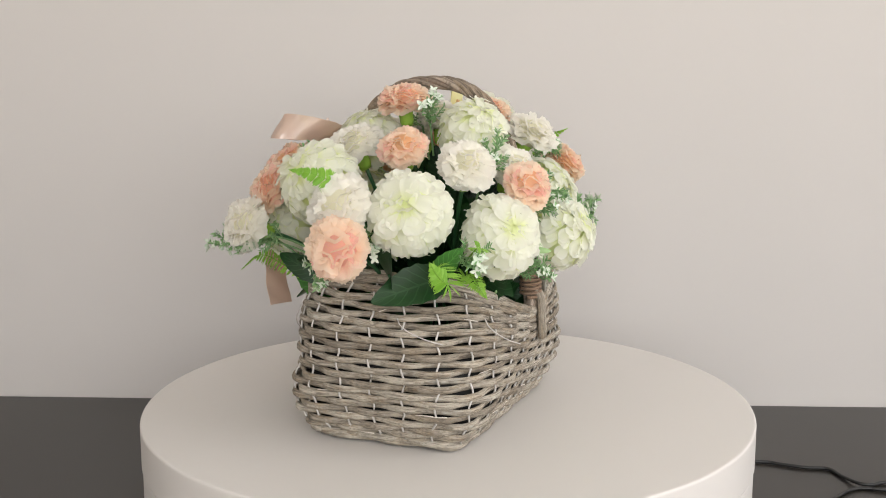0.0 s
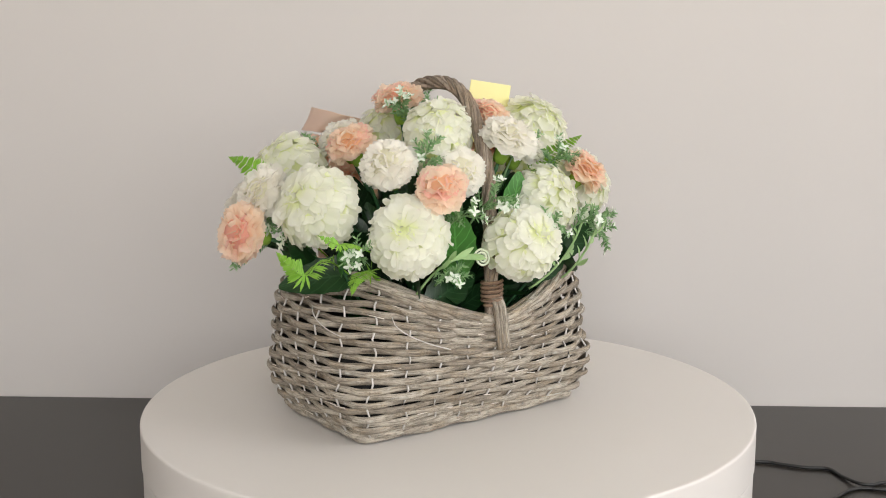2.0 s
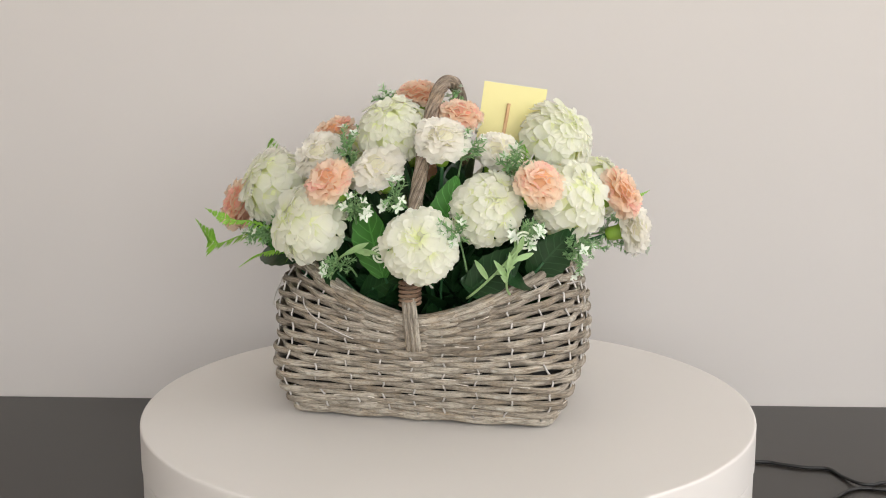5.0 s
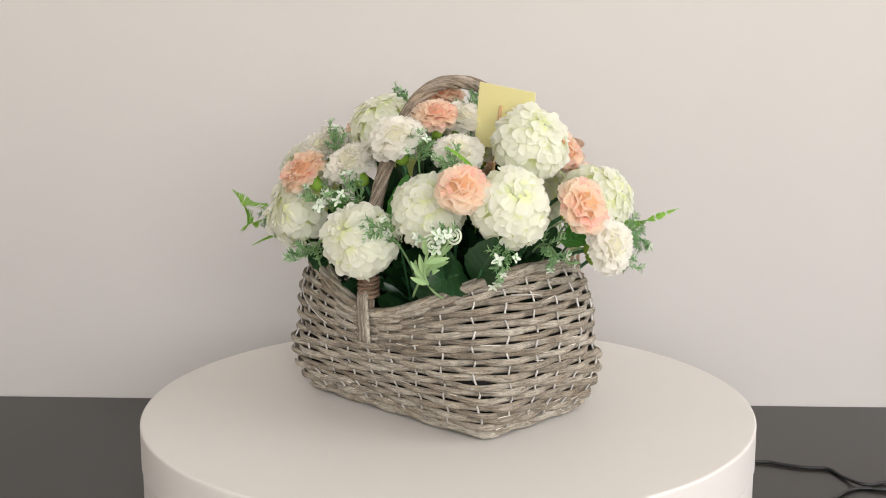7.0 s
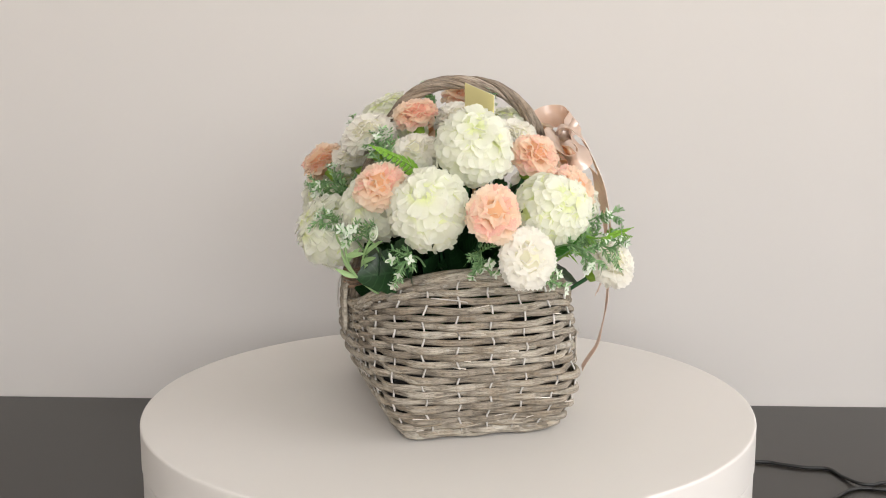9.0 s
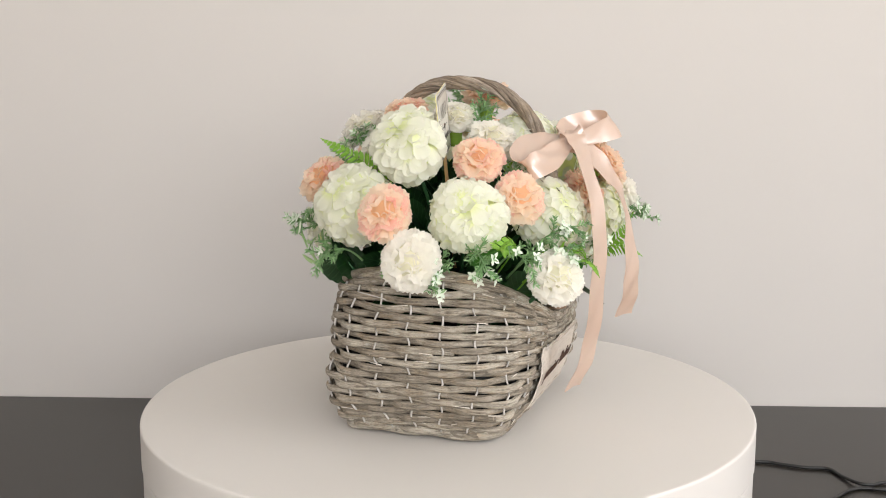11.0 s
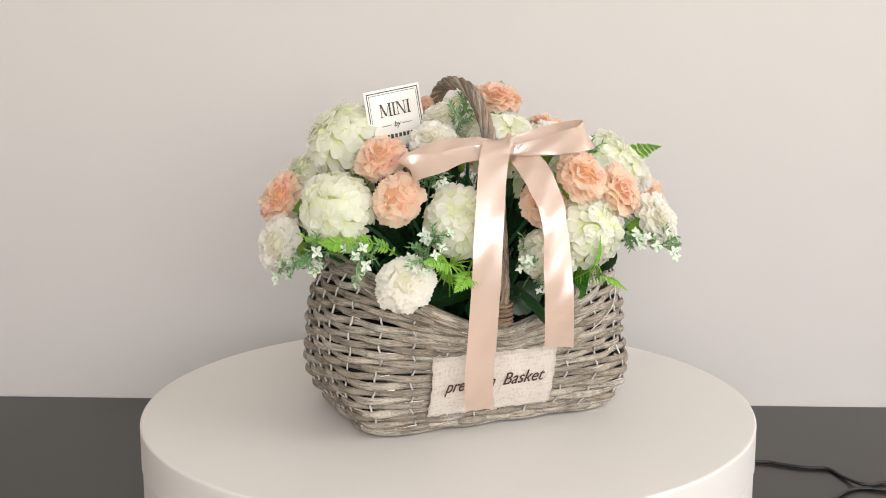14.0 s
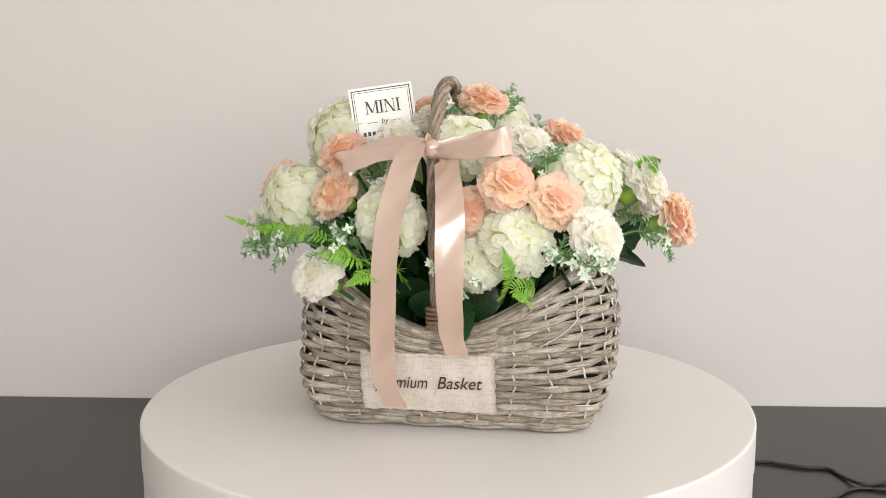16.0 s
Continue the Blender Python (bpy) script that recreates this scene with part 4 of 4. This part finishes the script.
bow = tagged(new("satin_bow"), "shiny peach satin ribbon bow tied to the basket handle", "ribbon bow")
K = Vector((-0.006, -0.109, 0.264))
ribbon("bow_loop", [K + Vector((0.004, 0.004, 0.002)), (-0.026, -0.099, 0.267), (-0.054, -0.088, 0.262), (-0.079, -0.087, 0.253), (-0.088, -0.097, 0.248), (-0.076, -0.110, 0.252), (-0.046, -0.115, 0.260), K + Vector((0.0, -0.008, -0.001))], 0.0240,
       [(0, 0.5, 0.85), (0.05, 0.7, 0.7), (-0.1, 0.78, 0.62), (-0.3, 0.78, 0.6), (-0.37, 0.72, 0.58), (-0.1, 0.80, 0.60), (0.07, 0.80, 0.60), (0, 0.3, 1)], bow, n=80, pinch=(0.35, 0.35))
ribbon("bow_loop", [K + Vector((0, 0.004, 0.002)), (0.020, -0.100, 0.266), (0.043, -0.104, 0.271), (0.060, -0.119, 0.275), (0.0645, -0.137, 0.276), (0.051, -0.146, 0.273), (0.026, -0.132, 0.267), K + Vector((0, -0.008, -0.001))], 0.0240,
       [(0, 0.5, 0.85), (-0.1, 0.6, 0.75), (-0.2, 0.6, 0.75), (-0.2, 0.5, 0.85), (-0.2, 0.48, 0.85), (-0.1, 0.6, 0.8), (0, 0.6, 0.8), (0, 0.2, 1)], bow, n=80, pinch=(0.35, 0.35))
ribbon("bow_tail", [K + Vector((0, -0.008, 0.006)), (-0.014, -0.119, 0.2695), (-0.021, -0.126, 0.264), (-0.028, -0.135, 0.247), (-0.0375, -0.148, 0.201), (-0.0415, -0.152, 0.1525), (-0.044, -0.150, 0.1025), (-0.043, -0.141, 0.065), (-0.0355, -0.127, 0.0345)], 0.0250,
       [(1, -0.1, 0.3), (1, -0.3, 0.2), (1, -0.45, 0.0), (1, -0.25, 0), (1, -0.32, 0), (1, -0.32, 0), (1, -0.38, 0), (1, -0.40, 0), (1, -0.42, 0.1)], bow, n=90, pinch=(0.8, 1.0))
ribbon("bow_tail", [K + Vector((0.004, -0.006, 0)), (0.006, -0.118, 0.259), (0.011, -0.138, 0.246), (0.0160, -0.153, 0.224), (0.0176, -0.163, 0.198), (0.018, -0.172, 0.152), (0.020, -0.170, 0.120), (0.0243, -0.1625, 0.094)], 0.0250,
       [(1, -0.8, 0.5), (1, -1.1, 0.1), (1, -0.5, 0.2), (1, -0.1, 0.1), (1, 0.08, 0), (1, -0.30, 0), (1, -0.45, 0), (1, -0.65, 0.2)], bow, n=90, pinch=(0.45, 1.0))
kn, NU, NV = Soup(), 28, 16
verts, uvs = [], []
for j in range(NV + 1):
    for i in range(NU + 1):
        a, p = 2 * math.pi * i / NU, math.pi * (0.02 + 0.96 * j / NV)
        d = Vector((math.cos(p), math.sin(p) * math.cos(a), math.sin(p) * math.sin(a)))
        pleat = 1 + 0.05 * math.sin(7 * a + 1.5 * math.cos(p))
        verts.append(K + Vector((0, -0.006, 0.001)) + Vector((d.x * 0.0078, d.y * 0.0074 * pleat, d.z * 0.0088 * pleat)))
        uvs.append((i / NU, j / NV))
kn.add(verts, [(j * (NU + 1) + i, j * (NU + 1) + i + 1, (j + 1) * (NU + 1) + i + 1, (j + 1) * (NU + 1) + i) for j in range(NV) for i in range(NU)], uvs)
child("bow_knot", kn.mesh("bow_knot", satin_mat), bow, "pleated satin knot")
turning(bow, Matrix.Identity(4))


# ---- linen label and plastic-coated pick card ----
def text_mesh(words, size, material, shear=0.0, extrude=0.0002, align="CENTER"):
    cu = bpy.data.curves.new("lettering", "FONT")
    cu.body, cu.size, cu.shear, cu.extrude, cu.align_x, cu.align_y = words, size, shear, extrude, align, "CENTER"
    tmp = bpy.data.objects.new("lettering", cu)
    scene.collection.objects.link(tmp)
    me = bpy.data.meshes.new_from_object(tmp.evaluated_get(bpy.context.evaluated_depsgraph_get()))
    bpy.data.objects.remove(tmp)
    me.materials.clear()
    me.materials.append(material)
    return me


def front_y(x, z):
    """How far out the front wall of the basket reaches."""
    a, b = wall_half(z)
    n = max(3.2, 11.5 - 120.0 * z)
    return -0.004 - b * max(0.0, 1 - min(1, abs((x - 0.005) / a)) ** n) ** (1 / n)


patch = tagged(new("cloth_label"), "cream linen label with brown embroidered words on the basket", "label")
X0, X1, Z0, Z1 = -0.073, 0.050, 0.0215, 0.0800
NXp, NZp = 30, 12
s = Soup()
verts, uvs = [], []
for layer in (0, 1):
    for j in range(NZp + 1):
        for i in range(NXp + 1):
            x = X0 + (X1 - X0) * i / NXp + 0.0007 * math.sin(j * 2.3) * (i in (0, NXp))
            z = Z0 + (Z1 - Z0) * j / NZp + 0.0007 * math.sin(i * 1.9) * (j in (0, NZp))
            y = front_y(x * 0.8, z) - 0.0082 - 0.0007 * math.sin(i * 0.9 + j * 0.4) + 0.0009 * layer
            verts.append((x, y, z))
            uvs.append((i / NXp, j / NZp))
w = NXp + 1
N = w * (NZp + 1)
faces = []
for j in range(NZp):
    for i in range(NXp):
        q = (j * w + i, j * w + i + 1, (j + 1) * w + i + 1, (j + 1) * w + i)
        faces += [q, tuple(v + N for v in q[::-1])]
for j in range(NZp):
    for i in (0, NXp):
        faces.append((j * w + i, (j + 1) * w + i, (j + 1) * w + i + N, j * w + i + N))
for i in range(NXp):
    for j in (0, NZp):
        faces.append((j * w + i, j * w + i + 1, j * w + i + 1 + N, j * w + i + N))
s.add(verts, faces, uvs)
child("linen", s.mesh("linen", linen_mat), patch)
for word, x0, x1 in (("premium", -0.0603, -0.0113), ("Basket", -0.0026, 0.0387)):
    me = text_mesh(word, 0.0178, thread_mat, 0.3, 0.0003)
    w0, w1 = min(v.co.x for v in me.vertices), max(v.co.x for v in me.vertices)
    for v in me.vertices:
        x = x0 + (x1 - x0) * (v.co.x - w0) / (w1 - w0)
        z = 0.0520 + v.co.y + x * 0.02
        v.co = Vector((x, front_y(x * 0.8, z) - 0.0095 - v.co.z, z))
    child("embroidered_word", me, patch, "brown embroidered word")
for zz in (Z0 + 0.002, Z1 - 0.002):
    st = Soup()
    for i in range(40):
        x = X0 + 0.002 + (X1 - X0 - 0.004) * i / 39
        st.tube([(x, front_y(x * 0.8, zz) - 0.0095, zz - 0.0012), (x + 0.0015, front_y(x * 0.8, zz) - 0.0097, zz + 0.0012)], 0.0003, 4)
    child("seam_stitches", st.mesh("seam_stitches", linen_mat), patch)
for pts in (((0.036, 0.046), (0.040, 0.050), (0.043, 0.057), (0.047, 0.061), (0.049, 0.067)), ((-0.070, 0.076), (-0.066, 0.080), (-0.068, 0.083), (-0.072, 0.080), (-0.067, 0.078))):
    line = spline([(x, front_y(x * 0.8, z) - 0.0102, z) for x, z in pts], 24)
    child("loose_thread", Soup().tube(line, 0.0003, 4).mesh("loose_thread", stake_mat), patch, "loose sewing thread")
turning(patch, Matrix.Identity(4))

card = tagged(new("pick_card"), "glossy ivory name card with yellow back on a wooden pick", "sign card")
CW, CH = 0.0605, 0.060
part("card_face", box_bm((-CW / 2, -0.0006, -CH / 2), (CW / 2, 0.0, CH / 2), 0.0002), card_front, card, "ivory printed face")
part("card_back", box_bm((-CW / 2, 0.0002, -CH / 2), (CW / 2, 0.0008, CH / 2), 0.0002), card_back, card, "plain pale yellow back")
bo = Soup()
for inset, t_ in ((0.0022, 0.0010), (0.0044, 0.0005)):
    a, b = CW / 2 - inset, CH / 2 - inset
    for (x0, z0, x1, z1) in ((-a, b - t_, a, b), (-a, -b, a, -b + t_), (-a, -b, -a + t_, b), (a - t_, -b, a, b)):
        bo.add([(x0, -0.0008, z0), (x1, -0.0008, z0), (x1, -0.0008, z1), (x0, -0.0008, z1)], [(0, 1, 2, 3)])
child("printed_border", bo.mesh("printed_border", ink_mat, False), card, "dark double border line")
flat_text = Matrix.Rotation(radians(90), 4, "X")


def serif_capitals():
    """MINI in upright capitals with thick and thin strokes and flat serifs, drawn in x and z."""
    so, H, thick, thin = Soup(), 0.0122, 0.0018, 0.0007

    def bar(x0, z0, x1, z1, w):
        so.add([(x0 - w / 2, -0.0010, z0), (x0 + w / 2, -0.0010, z0), (x1 + w / 2, -0.0010, z1), (x1 - w / 2, -0.0010, z1)], [(0, 1, 2, 3)])

    def serif(x, z, half):
        bar(x, z - thin / 2, x, z + thin / 2, 2 * half)

    def stem_of(x, w):
        bar(x, 0, x, H, w)
        serif(x, thin / 2, w / 2 + 0.0011)
        serif(x, H - thin / 2, w / 2 + 0.0011)

    # M
    stem_of(-0.0148, thin)
    stem_of(-0.0052, thick)
    bar(-0.0145, H, -0.0100, 0.0008, thick)
    bar(-0.0055, H, -0.0100, 0.0008, thin)
    # I, N, I
    stem_of(-0.0010, thick)
    stem_of(0.0032, thin)
    stem_of(0.0108, thin)
    bar(0.0035, H, 0.0105, 0.0, thick)
    stem_of(0.0150, thick)
    return so.mesh("printed_word", ink_mat, False)


child("printed_word", serif_capitals(), card, "dark printed serif capitals", Matrix.Translation((0, 0, 0.0045)))
child("printed_word", text_mesh("by", 0.0072, ink_mat, 0.3), card, "small dark italic word", Matrix.Translation((0, -0.0009, -0.0035)) @ flat_text)
for x0, x1, z0, z1 in [(-0.0165, -0.006, -0.0041, -0.0036), (0.006, 0.0165, -0.0041, -0.0036)] + [(-0.0215 + k * 0.0044, -0.0187 + k * 0.0044, -0.0160, -0.0122) for k in range(10)]:
    part("printed_bar", box_bm((x0, -0.0009, z0), (x1, -0.0006, z1)), ink_mat, card, "short dark printed bar")
child("wooden_pick", Soup().tube([(0.004, 0.0026, 0.012), (0.006, 0.0026, -0.05), (0.010, 0.0026, -0.19)], 0.0017, 7).mesh("wooden_pick", stick_mat), card, "pale wooden stick")
turning(card, pose(-0.069, -0.012, 0.2835, -4, -8, 11))


def motions():
    """The platform and all that stands on it turn clockwise at one even rate."""
    rows = [(i * 0.5, Matrix.Rotation(radians(RATE * i * 0.5), 4, "Z")) for i in range(33)]
    walk(platform, [(t, Matrix.Translation((0, 0, -DESK_Z)) @ turn) for t, turn in rows])
    for ob, m in TURNING:
        start = BASKET @ m
        walk(ob, [(t, turn @ start) for t, turn in rows])


motions()
